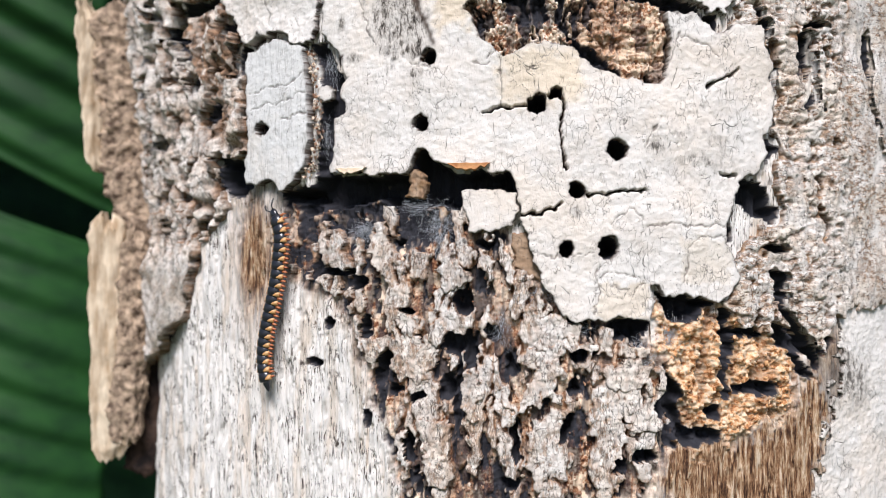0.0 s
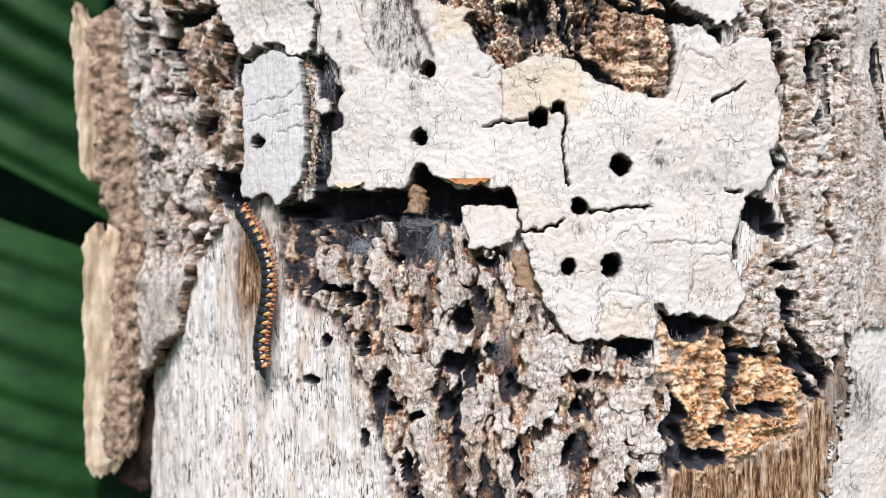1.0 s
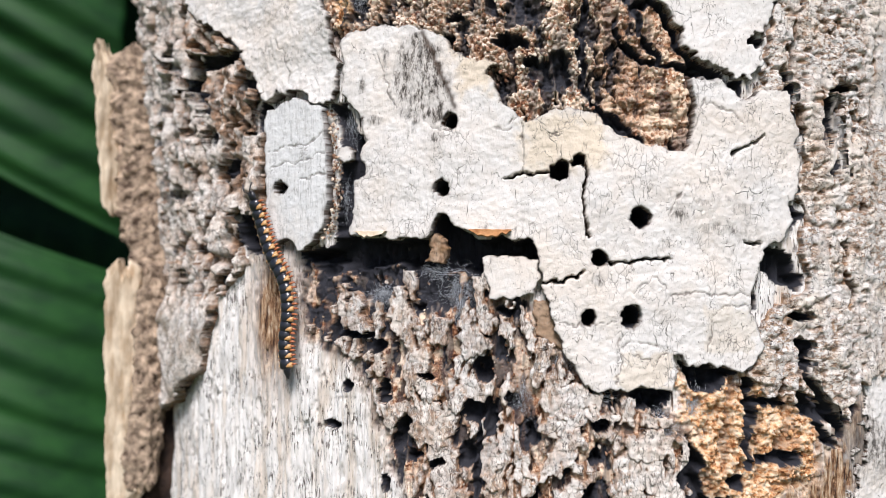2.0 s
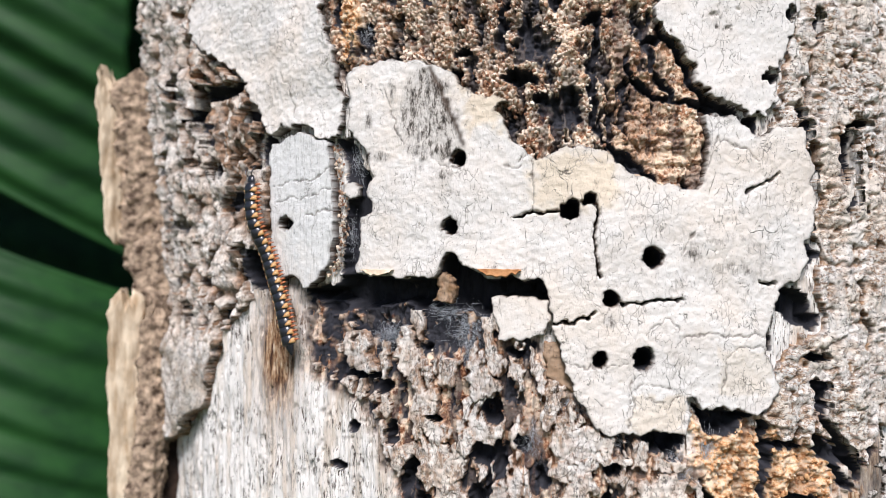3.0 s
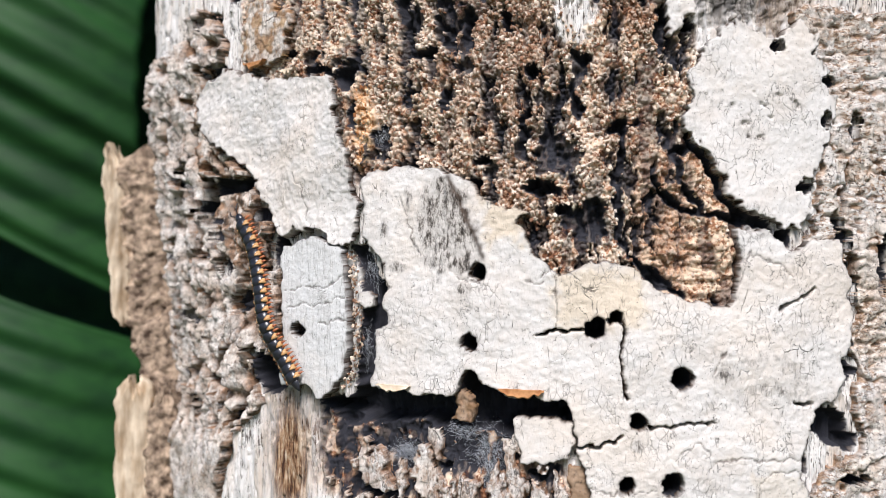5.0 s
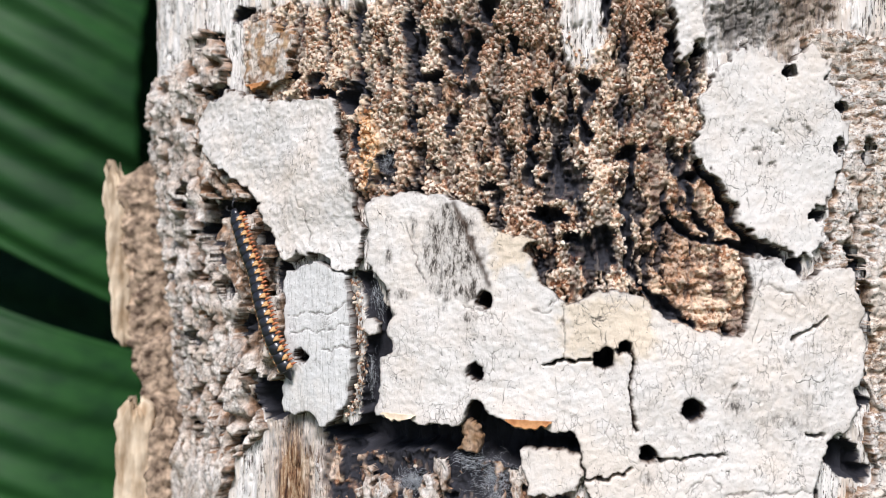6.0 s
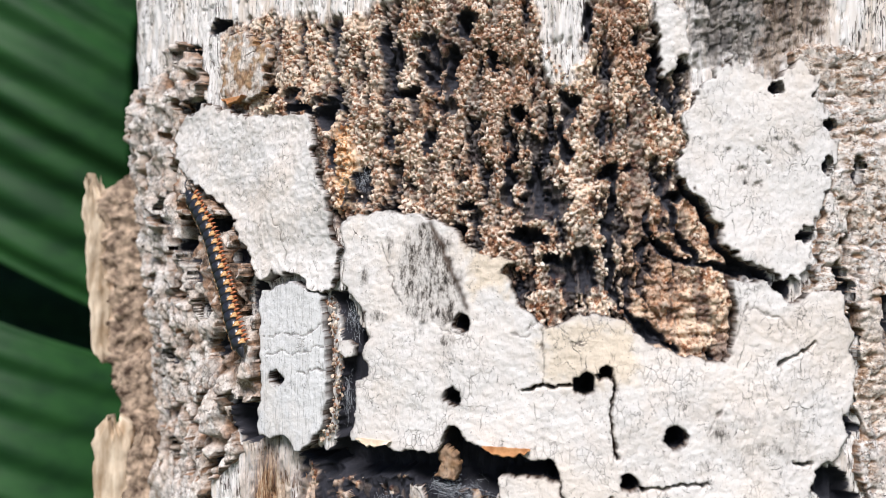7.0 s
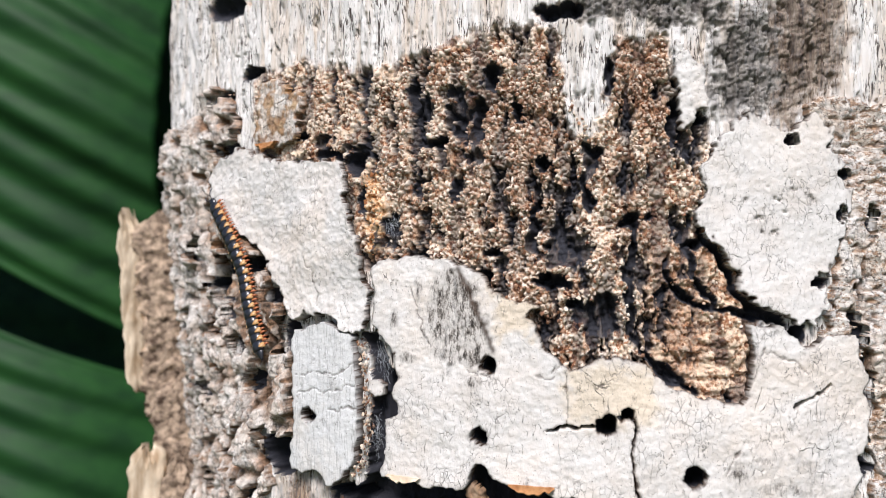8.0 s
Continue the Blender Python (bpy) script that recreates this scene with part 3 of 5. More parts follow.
CRACK_ZB = [(12, 30.6), (14.1, 37.6), (17.2, 36.5), (21.5, 33.9)]
CRACK_ZC = [(-11.7, -0.4), (-6.8, -1.4), (-0.9, -0.7)]
CRACK_W = [(-61.2, 24.9), (-58, 25.2), (-54.5, 26.1)]
CRACKS = (CRACK_A, CRACK_B, CRACK_C, CRACK_D, CRACK_E, CRACK_F, CRACK_G, CRACK_H, CRACK_I, CRACK_J, CRACK_K, CRACK_L, CRACK_M, CRACK_N, CRACK_O, CRACK_P, CRACK_Q, CRACK_R, CRACK_S, CRACK_T, CRACK_U, CRACK_V, CRACK_X, CRACK_Y, CRACK_Z, CRACK_ZB, CRACK_ZC, CRACK_W)


# ---- noise on arrays ----
def table(seed):
    return np.random.default_rng(seed).uniform(0, 1, (256, 256))


TABLES = [table(s) for s in range(24)]


def ripple(x, y, seed):
    """Smooth gradient noise, about -1 to 1."""
    a = TABLES[seed % 24]
    xi, yi = np.floor(x).astype(int), np.floor(y).astype(int)
    fx, fy = x - xi, y - yi
    u, v = fx * fx * fx * (fx * (6 * fx - 15) + 10), fy * fy * fy * (fy * (6 * fy - 15) + 10)

    def corner(i, j):
        g = a[(xi + i) & 255, (yi + j) & 255] * 6.28318
        return np.cos(g) * (fx - i) + np.sin(g) * (fy - j)

    return 1.5 * ((corner(0, 0) * (1 - u) + corner(1, 0) * u) * (1 - v) + (corner(0, 1) * (1 - u) + corner(1, 1) * u) * v)


def fractal(x, y, seed, octaves=4, gain=0.5):
    total, amp = 0, 1.0
    for k in range(octaves):
        total = total + amp * ripple(x * 2 ** k + 17.3 * k, y * 2 ** k - 9.1 * k, seed + k)
        amp *= gain
    return total


def cells(x, y, seed):
    """Cell noise: the nearest distance, the gap to the second, and a number for each cell."""
    a, b, c = TABLES[seed % 24], TABLES[(seed + 7) % 24], TABLES[(seed + 13) % 24]
    xi, yi = np.floor(x).astype(int), np.floor(y).astype(int)
    f1 = np.full(x.shape, 9.0)
    f2 = np.full(x.shape, 9.0)
    who = np.zeros(x.shape)
    for i in (-1, 0, 1):
        for j in (-1, 0, 1):
            p, q = (xi + i) & 255, (yi + j) & 255
            d = np.hypot(xi + i + a[p, q] - x, yi + j + b[p, q] - y)
            near = d < f1
            f2 = np.where(near, f1, np.minimum(f2, d))
            who = np.where(near, c[p, q], who)
            f1 = np.where(near, d, f1)
    return f1, f2 - f1, who


def step(x, lo, hi):
    s = np.clip((x - lo) / (hi - lo), 0, 1)
    return s * s * (3 - 2 * s)


def inside(outline, x, y):
    """Signed distance to a closed outline, positive inside."""
    px = np.array(outline, float)
    d = np.full(x.shape, 1e9)
    odd = np.zeros(x.shape, bool)
    for (x0, y0), (x1, y1) in zip(px, np.roll(px, -1, 0)):
        ex, ey = x1 - x0, y1 - y0
        k = np.clip(((x - x0) * ex + (y - y0) * ey) / (ex * ex + ey * ey + 1e-9), 0, 1)
        d = np.minimum(d, (x - x0 - k * ex) ** 2 + (y - y0 - k * ey) ** 2)
        if y0 != y1:
            odd ^= ((y0 > y) != (y1 > y)) & (x < ex * (y - y0) / (y1 - y0) + x0)
    return np.sqrt(d) * np.where(odd, 1, -1)


def along(line, x, y):
    """Distance to an open line."""
    d = np.full(x.shape, 1e9)
    for (x0, y0), (x1, y1) in zip(line[:-1], line[1:]):
        ex, ey = x1 - x0, y1 - y0
        k = np.clip(((x - x0) * ex + (y - y0) * ey) / (ex * ex + ey * ey), 0, 1)
        d = np.minimum(d, (x - x0 - k * ex) ** 2 + (y - y0 - k * ey) ** 2)
    return np.sqrt(d)


def oval(x, y, spot):
    """Signed distance, about, to a turned oval, positive inside."""
    a, b, ra, rb, turn = spot
    c, s = math.cos(radians(turn)), math.sin(radians(turn))
    u, v = (x - a) * c + (y - b) * s, -(x - a) * s + (y - b) * c
    return (1 - np.hypot(u / ra, v / rb)) * min(ra, rb)


# ---- the grid that trunk and plates share: fine where it is seen ----
def stops(*runs):
    return np.concatenate([np.arange(a, b, s) for a, b, s in runs])


ACROSS = stops((-336, -136, 5), (-136, -98, 0.36), (-98, 66, 0.2), (66, 82, 0.5), (82, 336.1, 4))
UP = stops((-EYE * 1000, -70, 12), (-70, -46, 0.6), (-46, 98, 0.215), (98, 126, 0.6), (126, 620, 12))
AA, BB = np.meshgrid(ACROSS, UP)
WX = AA + 0.55 * fractal(AA / 3.0, BB / 3.0, 1, 3) + 0.2 * fractal(AA / 1.1, BB / 1.1, 5, 2)
WY = BB + 0.55 * fractal(AA / 3.0, BB / 3.0, 9, 3) + 0.2 * fractal(AA / 1.1, BB / 1.1, 6, 2)


def window(outline, pad=2.5):
    p = np.array(outline, float)
    j = np.searchsorted(ACROSS, [p[:, 0].min() - pad, p[:, 0].max() + pad])
    i = np.searchsorted(UP, [p[:, 1].min() - pad, p[:, 1].max() + pad])
    return slice(i[0], i[1]), slice(j[0], j[1])


def mask(outline, soft=1.0, ragged=1.0, grow=0.0):
    """0 to 1 inside an outline on the whole grid."""
    out = np.zeros(AA.shape)
    w = window(outline, 4 + grow)
    d = inside(outline, AA[w] + ragged * (WX[w] - AA[w]), BB[w] + ragged * (WY[w] - BB[w]))
    out[w] = step(d + grow, -soft, soft)
    return out


def bulge(a, b):
    """The trunk swells towards its left flank higher up."""
    return 7 * step(-a, 70, 125) * step(b, 10, 85)


def skin(name, a, b, h, keep, kinds, mat, parent, label="", extras=()):
    """A piece of the trunk's surface: girth place, height, height above the girth, all in millimetres."""
    r, th = (GIRTH + h + bulge(a, b)) / 1000, a / GIRTH
    co = np.stack([r * np.sin(th), -r * np.cos(th), EYE + b / 1000], -1).reshape(-1, 3)
    quad = keep[:-1, :-1] & keep[1:, :-1] & keep[:-1, 1:] & keep[1:, 1:]
    n = a.shape[1]
    q = np.flatnonzero(quad.ravel())
    q = (q // (n - 1)) * n + q % (n - 1)
    face = np.stack([q, q + 1, q + 1 + n, q + n], -1)
    used = np.zeros(len(co), bool)
    used[face.ravel()] = True
    index = np.cumsum(used) - 1
    face = index[face]
    me = bpy.data.meshes.new(name)
    me.vertices.add(int(used.sum()))
    me.vertices.foreach_set("co", co[used].ravel())
    me.loops.add(face.size)
    me.loops.foreach_set("vertex_index", face.ravel().astype(np.int32))
    me.polygons.add(len(face))
    me.polygons.foreach_set("loop_start", np.arange(0, face.size, 4, dtype=np.int32))
    me.polygons.foreach_set("use_smooth", np.ones(len(face), bool))
    me.update(calc_edges=True)
    at = me.color_attributes.new("kinds", "FLOAT_COLOR", "POINT")
    at.data.foreach_set("color", np.stack(kinds, -1).reshape(-1, 4)[used].astype(np.float32).ravel())
    for key, field in extras:
        me.attributes.new(key, "FLOAT", "POINT").data.foreach_set("value", field.ravel()[used].astype(np.float32))
    me.materials.append(mat)
    ob = new(name, me)
    ob.parent = parent
    return tagged(ob, label) if label else ob


def blur(f):
    g = f.copy()
    g[1:-1, 1:-1] = (2 * f[1:-1, 1:-1] + f[:-2, 1:-1] + f[2:, 1:-1] + f[1:-1, :-2] + f[1:-1, 2:]) / 6
    return g


# ---- the trunk: bare and rotten wood below the bark ----
trunk = tagged(new("tree_trunk"), "dead standing tree trunk with peeling white bark and rot", "tree trunk")
trunk.location = (AXIS_X, AXIS_Y, 0)

w_rot = np.maximum(mask(CRUMB, 1.2, 2.2, 2.5), mask(COLUMN, 1.0, 2)) * (1 - mask(LAPPET, 0.5, 2))
w_rust = np.maximum(mask(ORANGE, 1.5, 4, 1.0), np.maximum(mask(EMBER, 1.0, 2), np.maximum(0.6 * mask(HONEY, 1.2, 2), 0.12 * mask(UMBER_ROT, 3.0, 4))))
w_ridge = mask(RIDGED, 2.0, 2.5, 1.5)
w_under_slot = mask(UNDER_SLOT, 2.5, 2)
w_dusk = np.maximum(np.maximum(mask(DUSK, 2.5, 5), 0.75 * mask(UMBER, 2.5, 5)), mask([(-19, 99), (-16.4, 91), (-10.1, 91.8), (-1.2, 89.3), (8.6, 89.8), (9.6, 99)], 1.0, 3))
fibre = 0.5 * fractal(AA / 7, BB / 60, 3, 2) + 0.6 * fractal(AA / 3.2, BB / 26, 2, 3) + 0.6 * fractal(AA / 0.9, BB / 11, 4, 3) - 0.25 * np.abs(ripple(AA / 0.7, BB / 9, 8))
slits = 1.2 * step(fractal(AA / 1.5, BB / 15, 10, 3, 0.6), 0.38, 0.7) + 1.5 * step(fractal(AA / 0.6, BB / 3.5, 15, 3), 0.35, 0.8) * step(fractal(AA / 9, BB / 14, 21, 2), -0.3, 0.4)
slits = slits * (1 - 0.75 * step(AA, 40, 50) * step(-BB, 5, 15)) * (1 - 0.45 * step(-BB, 0, 8))
f1, gap, who = cells(WX / 1.0, WY / 0.8, 3)
lump = 0.95 * step(gap, 0.0, 0.35) * (0.4 + who) - 0.5 * f1
clefts = step(-fractal(AA / 3.8, BB / 8.5, 11, 4, 0.55), -0.08, 0.3)
rift = step(-fractal(WX / 3.0, WY / 11, 18, 5, 0.62), 0.20, 0.34) * step(fractal(AA / 14, BB / 22, 5, 2), -0.55, 0.0)
lamina = fractal(AA / 4.0, BB / 1.0, 20, 2, 0.6)
eastern = step(AA, -8, -2) * step(-BB, -60, -52)
crumble = 0.7 * lump * (1 - 0.5 * eastern) + eastern * (0.3 * lamina + 0.8 * fractal(WX / 2.6, WY / 1.6, 17, 3, 0.55)) + 0.8 * fractal(AA / 9, BB / 9, 12, 2) - 0.8 * clefts - 1.8 * rift
f1, gap2, who2 = cells(WX / 4.6 + 0.5 * ripple(AA / 6, BB / 10, 3), WY / 15, 6)
flakes = np.minimum(3.4 * (fractal(WX / 4.6, WY / 16, 13, 4, 0.5) + 0.10), 3.4 * (gap2 - 0.06)) - 1.3 * w_under_slot + 0.35 * fractal(AA / 1.2, BB / 1.6, 16, 2)
ridges = 1.0 * fractal(AA / 1.6, BB / 9, 14, 4, 0.6) + 0.25 * lump - 1.1 * clefts - 1.0 * w_under_slot
WOOD = -1.7 + (fibre - slits) * (1 - np.maximum(w_rot, w_ridge)) + w_rot * (1 - w_ridge) * (crumble * (1 - 0.35 * step(-AA, 45, 60)) - 0.2) + w_ridge * (0.8 * ridges - 0.5)
WOOD = WOOD * (1 - w_rust) + w_rust * (-1.5 + lump * 0.4 + 0.3 * lamina + 0.4 * fractal(AA / 1.3, BB / 0.9, 22, 2, 0.7) + 0.5 * fractal(AA / 1.2, BB / 9, 19, 3, 0.6) * step(-BB, 30, 36) + 0.75 * fractal(AA / 7, BB / 4.5, 12, 4, 0.6) - 1.3 * clefts)
WOOD = WOOD + w_dusk * (0.5 * lump + 0.8 * fractal(AA / 2.6, BB / 2.2, 15, 4, 0.6) - 0.6)
DEEP = np.zeros(AA.shape)
for outline, depth in ((SLOT, 7), (GAP, 3.2), (NOOK, 5), (PIT_A, 4), (PIT_B, 5), (PIT_C, 5)):
    DEEP = np.maximum(DEEP, depth * mask(outline, 0.4, 1.4))
for spots, depth in ((PITS_LEFT, 4.5), (PITS_MID, 3), (PITS_MIDB, 3), (PITS_ORANGE, 3.5), (PITS_RIGHT, 3.5), (PITS_TOP, 3.5), (PITS_TOPB, 3.5)):
    for s in spots:
        w = window([(s[0] - 1.5 * max(s[2:4]), s[1] - 1.5 * max(s[2:4])), (s[0] + 1.5 * max(s[2:4]), s[1] + 1.5 * max(s[2:4]))])
        reach = min(s[2], s[3])
        DEEP[w] = np.maximum(DEEP[w], min(depth, 2 * reach + 1.2) * step(oval(AA[w] + 1.5 * (WX[w] - AA[w]), BB[w] + 1.5 * (WY[w] - BB[w]), s), -0.2, 0.4 * reach))
for s in BORES:
    w = window([(s[0] - 4, s[1] - 4), (s[0] + 4, s[1] + 4)])
    DEEP[w] = np.maximum(DEEP[w], 7 * step(oval(AA[w], BB[w], s), -0.2, 0.5))
for c, wide in ((CRACK_L, 0.75), (CRACK_S, 0.75)) + FISSURES:
    w = window(c, 6)
    DEEP[w] = np.maximum(DEEP[w], (1.2 + 1.8 * wide) * step(0.45 * ripple(AA[w] / 2.2, BB[w] / 2.2, 14) * wide - along(c, WX[w], WY[w]), -wide, -0.3 * wide))
for s in CHAR:
    w = window([(s[0] - 2 * s[2], s[1] - 2 * s[3]), (s[0] + 2 * s[2], s[1] + 2 * s[3])])
    DEEP[w] = np.maximum(DEEP[w], 1.5 * step(oval(AA[w], BB[w], s) + 1.5 * fractal(WX[w] / 2.4, WY[w] / 2.8, 11, 3, 0.6), 0.3, 1.1))
WOOD = WOOD - DEEP
for _ in range(2):
    WOOD = np.where(DEEP > 0.3, blur(WOOD), WOOD)
rotten = np.clip(np.maximum(w_rot, w_ridge) + 0.8 * step(DEEP, 0.1, 0.8), 0, 1)
w_dusk = np.maximum(w_dusk, 0.6 * mask([(43, -20), (50, -16), (58, -21), (58, -30), (46, -31)], 2.0, 4))
tawny = np.clip(0.85 * mask(UMBER, 2.5, 5) + 1.3 * np.exp(-((AA + 71) / 6) ** 2 - ((BB + 1) / 13) ** 2) + 1.0 * mask([(12, -33), (24, -34), (38, -30), (43, -22), (47, -30), (43, -50), (10, -50)], 2.5, 4) + 0.9 * np.exp(-((AA - 48) / 6) ** 2 - ((BB + 20) / 8) ** 2), 0, 1)
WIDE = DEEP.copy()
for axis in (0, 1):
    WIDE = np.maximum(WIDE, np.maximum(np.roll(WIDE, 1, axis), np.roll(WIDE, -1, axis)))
# shade put into the colour of pits, clefts and rifts; blotches of dark rot
SHADE_AND_ROT = np.clip(step(WIDE, 0.7, 1.7) + np.maximum(0.55 * w_rot, 0.4 * w_rust) * step(clefts, 0.75, 1.0) + 0.85 * w_ridge * step(clefts, 0.45, 0.75) + 0.9 * w_rot * step(rift, 0.2, 0.9) + 0.75 * w_ridge * step(fractal(AA / 3.2, BB / 11, 7, 3, 0.6), -0.15, 0.25) + 0.95 * w_under_slot * step(ripple(AA / 2.2, BB / 2.2, 7), -0.3, 0.3), 0, 1)
BLEACH = (1 - 0.7 * eastern) * w_rot * step(who + 0.55 * fractal(AA / 10, BB / 12, 9, 2), 0.15, 0.5) * step(gap, 0.05, 0.3) + 0.5 * w_ridge * step(who2, 0.5, 0.9)
WOODKINDS = (rotten, w_rust, w_dusk, tawny)
COVER = np.full(AA.shape, -20.0)


BROAD = (CRACK_A, CRACK_C, CRACK_D, CRACK_E, CRACK_F, CRACK_G, CRACK_J, CRACK_S)


# ---- plates of bark lying on the wood ----
def patches(keep):
    """Numbers the connected patches of a mask from 1; 0 is outside."""
    label = np.where(keep, np.arange(1, keep.size + 1).reshape(keep.shape), 0)
    while True:
        best = label.copy()
        for _ in range(12):
            for axis in (0, 1):
                for shift in (1, -1):
                    near = np.roll(best, shift, axis)
                    best = np.where(keep, np.maximum(best, near), 0)
        if (best == label).all():
            return np.unique(label, return_inverse=True)[1].reshape(keep.shape)
        label = best


def plate(name, outline, top, mat, label, swell=0.5, wrinkle=0.045, holes=(), cracks=(), rough=0.0, curl=0.0, pitted=0.0, tall=1.7, ragged=1.0, gaps=None, flaky=0.0, tanned=0.0, thick=2.2, split=0, grey=None, fresh=None, rusty=0.0, dents=(), seed=3):
    w = window(outline)
    a, b, wx, wy = AA[w], BB[w], WX[w], WY[w]
    d = inside(outline, a + ragged * (wx - a), b + ragged * (wy - b))
    for s in holes:
        d = np.minimum(d, -oval(a * 0.25 + wx * 0.75, b * 0.25 + wy * 0.75, s) + 0.3 * ripple(a / 0.8, b / 0.8, seed + 1))
    if gaps is not None:
        d = np.minimum(d, gaps[w])
    h = top + swell * fractal(a / 16, b / 16, seed, 2) + wrinkle * fractal(a / 1.7, b / 1.4, seed + 3, 3, 0.6)
    for s in dents:
        h = h - 0.8 * step(oval(wx, wy, s) + 0.3 * ripple(a / 0.5, b / 0.4, seed + 2), 0.0, 0.6)
    bare = np.zeros(a.shape)
    within = step(d, -0.2, 0.4)
    if rough:
        bend = 0.45 * fractal(a / 9, b / 16, seed + 1, 2)
        folds = step(-b, -3, 5) * step(-a, 86, 92)
        g1, g, k = cells(wx / 5.5 + bend, wy / (5.5 * tall), seed + 5)
        furrow = (1 - step(g, 0.03, 0.3)) * step(fractal(a / 8, b / 12, seed + 8, 2), -0.6, 0.0)
        hollow = step(fractal(a / 4.2, b / (3.2 * tall), seed + 4, 4, 0.5), 0.24, 0.5) * (1 - folds)
        relief = 1.1 * fractal(a / 4.5, b / (4.5 * tall), seed + 2, 5, 0.55) + 0.8 * (k - 0.5) + 0.8 * fractal(a / 1.5 - b / 14, b / 16, seed + 7, 3, 0.6)
        torn = step(fractal(a / 5, b / 8, seed + 6, 3), 0.05, 0.55)
        relief = relief + 0.3 * fractal(a / 1.3, b / 1.6, seed + 9, 3, 0.6)
        relief = relief * (1 - 0.85 * folds) + folds * (1.3 * fractal((a - 0.5 * b) / 4.0, b / 22, seed + 11, 2) + 0.9)
        torn, furrow = torn * (1 - folds), furrow * (1 - 0.7 * folds)
        h = h + rough * (relief - 1.9 * furrow - 0.6 * torn)
        bare = np.clip(torn * 0.5 + 0.8 * furrow, 0, 1)
        d = np.minimum(d, 1.2 * (0.55 - hollow))
        hollow = hollow * within
        WOOD[w] = WOOD[w] - 2.5 * hollow
        # floors of the hollows coloured near-black in place of shade
        SHADE_AND_ROT[w] = np.maximum(SHADE_AND_ROT[w], step(hollow, 0.05, 0.4))
    if flaky:
        calm = step(a, 46, 56)
        shelf = fractal(wx / 3.6, wy / 1.3, seed + 7, 2, 0.6)
        clump = fractal(wx / 3.2, wy / 4.2, seed + 2, 4, 0.55)
        belt = step(fractal(a / 6.5, b / 55, seed + 8, 2), -0.15, 0.3) * (1 - 0.75 * calm)
        chasm = step(fractal(wx / 3.0, wy / 8, seed + 3, 4, 0.55), 0.34, 0.5) * belt
        band = step(fractal(a / 5, b / 26, seed + 6, 3, 0.6), -0.05, 0.35)
        h = h + flaky * ((0.28 * shelf + 0.3 * clump) * (1 - 0.8 * calm) + 0.6 * fractal(a / 6, b / 26, seed + 2, 3) - 0.3 * band * (1 - calm) - 0.3 * step(-shelf, 0.35, 0.6) * (1 - calm))
        d = np.minimum(d, 1.2 * (0.55 - chasm))
        chasm = chasm * within
        WOOD[w] = WOOD[w] - 3.0 * chasm
        # chasm floors get the same painted shade
        SHADE_AND_ROT[w] = np.maximum(SHADE_AND_ROT[w], step(chasm, 0.05, 0.4))
        bare = np.clip(0.6 * step(-shelf, 0.35, 0.6) * (1 - calm) + 0.35 * band * step(fractal(a / 2, b / 0.8, seed + 9, 3), -0.4, 0.5) + chasm, 0, 1)
    if pitted:
        d = np.minimum(d, 1.0 - pitted * DEEP[w])
    for c in cracks:
        e = along(c, wx, wy)
        cut = step(-e, -0.30, -0.12) if c in BROAD else 0.08 * step(-e, -0.17, -0.03)
        h = h - 2.6 * cut
        bare = np.maximum(bare, cut if c in BROAD else 8.0 * cut)
    if isinstance(tanned, np.ndarray):
        tanned = tanned[w]
    bare = np.maximum(bare, np.clip(tanned * step(fractal(a / 1.6, b / 4.5, seed + 10, 3, 0.6), -0.3, 0.45), 0, 0.95))
    bare = np.maximum(bare, 0.85 * np.exp(-(along(STREAK, wx, wy) / 0.6) ** 2))
    edge = np.clip(d, 0, None)
    h = h - 0.15 * np.exp(-edge / 0.12) + curl * np.exp(-edge / 2.2)
    bare = np.maximum(bare, np.exp(-edge / 0.16))
    for _ in range(5 if rough else 2):
        d = blur(d)
    gy, gx = np.gradient(d, UP[w[0]], ACROSS[w[1]])
    pull = np.where(d < 0.13, np.clip(d, -0.5, 0.5) / np.maximum(gx * gx + gy * gy, 0.4), 0)
    h = np.where(d < 0, h - thick, h)
    keep = d > -0.34
    zero = np.zeros(a.shape)
    kinds = (bare, zero + np.clip(rusty * step(fractal(a / 3.2, b / 3.6, seed + 2, 3, 0.6), -0.1, 0.4), 0, 1), zero if grey is None else grey[w], zero if fresh is None else fresh[w])
    if split:
        patch = patches(keep)
        size = np.bincount(patch.ravel())
        for k in np.flatnonzero(size > split)[1:]:
            skin("bark_scale", a - pull * gx, b - pull * gy, h, patch == k, kinds, mat, trunk)
        keep = keep & (size[patch] <= split)
    ob = skin(name, a - pull * gx, b - pull * gy, h, keep, kinds, mat, trunk, label)
    COVER[w] = np.maximum(COVER[w], np.where(d > 0, h, -20))
    WOOD[w] = np.where(d > 0.2, np.minimum(WOOD[w], h - 0.9), WOOD[w])
    return ob


stain_and_shade = mask(STAIN, 0.9, 2.5)
for s in SMUDGES_AND_SHADE:
    w = window([(s[0] - 3, s[1] - 3), (s[0] + 3, s[1] + 3)])
    stain_and_shade[w] = np.maximum(stain_and_shade[w], 0.9 * step(oval(WX[w], WY[w], s), -0.4, 0.4))
stain_and_shade = np.maximum(stain_and_shade, 0.55 * mask(GRIZZLE, 3.0, 3) * step(np.abs(fractal(AA / 5, BB / 5, 22, 3)), 0.35, 0.05))
blotch = 0.8 * step(fractal(AA / 7, BB / 9, 17, 3), 0.45, 0.9)
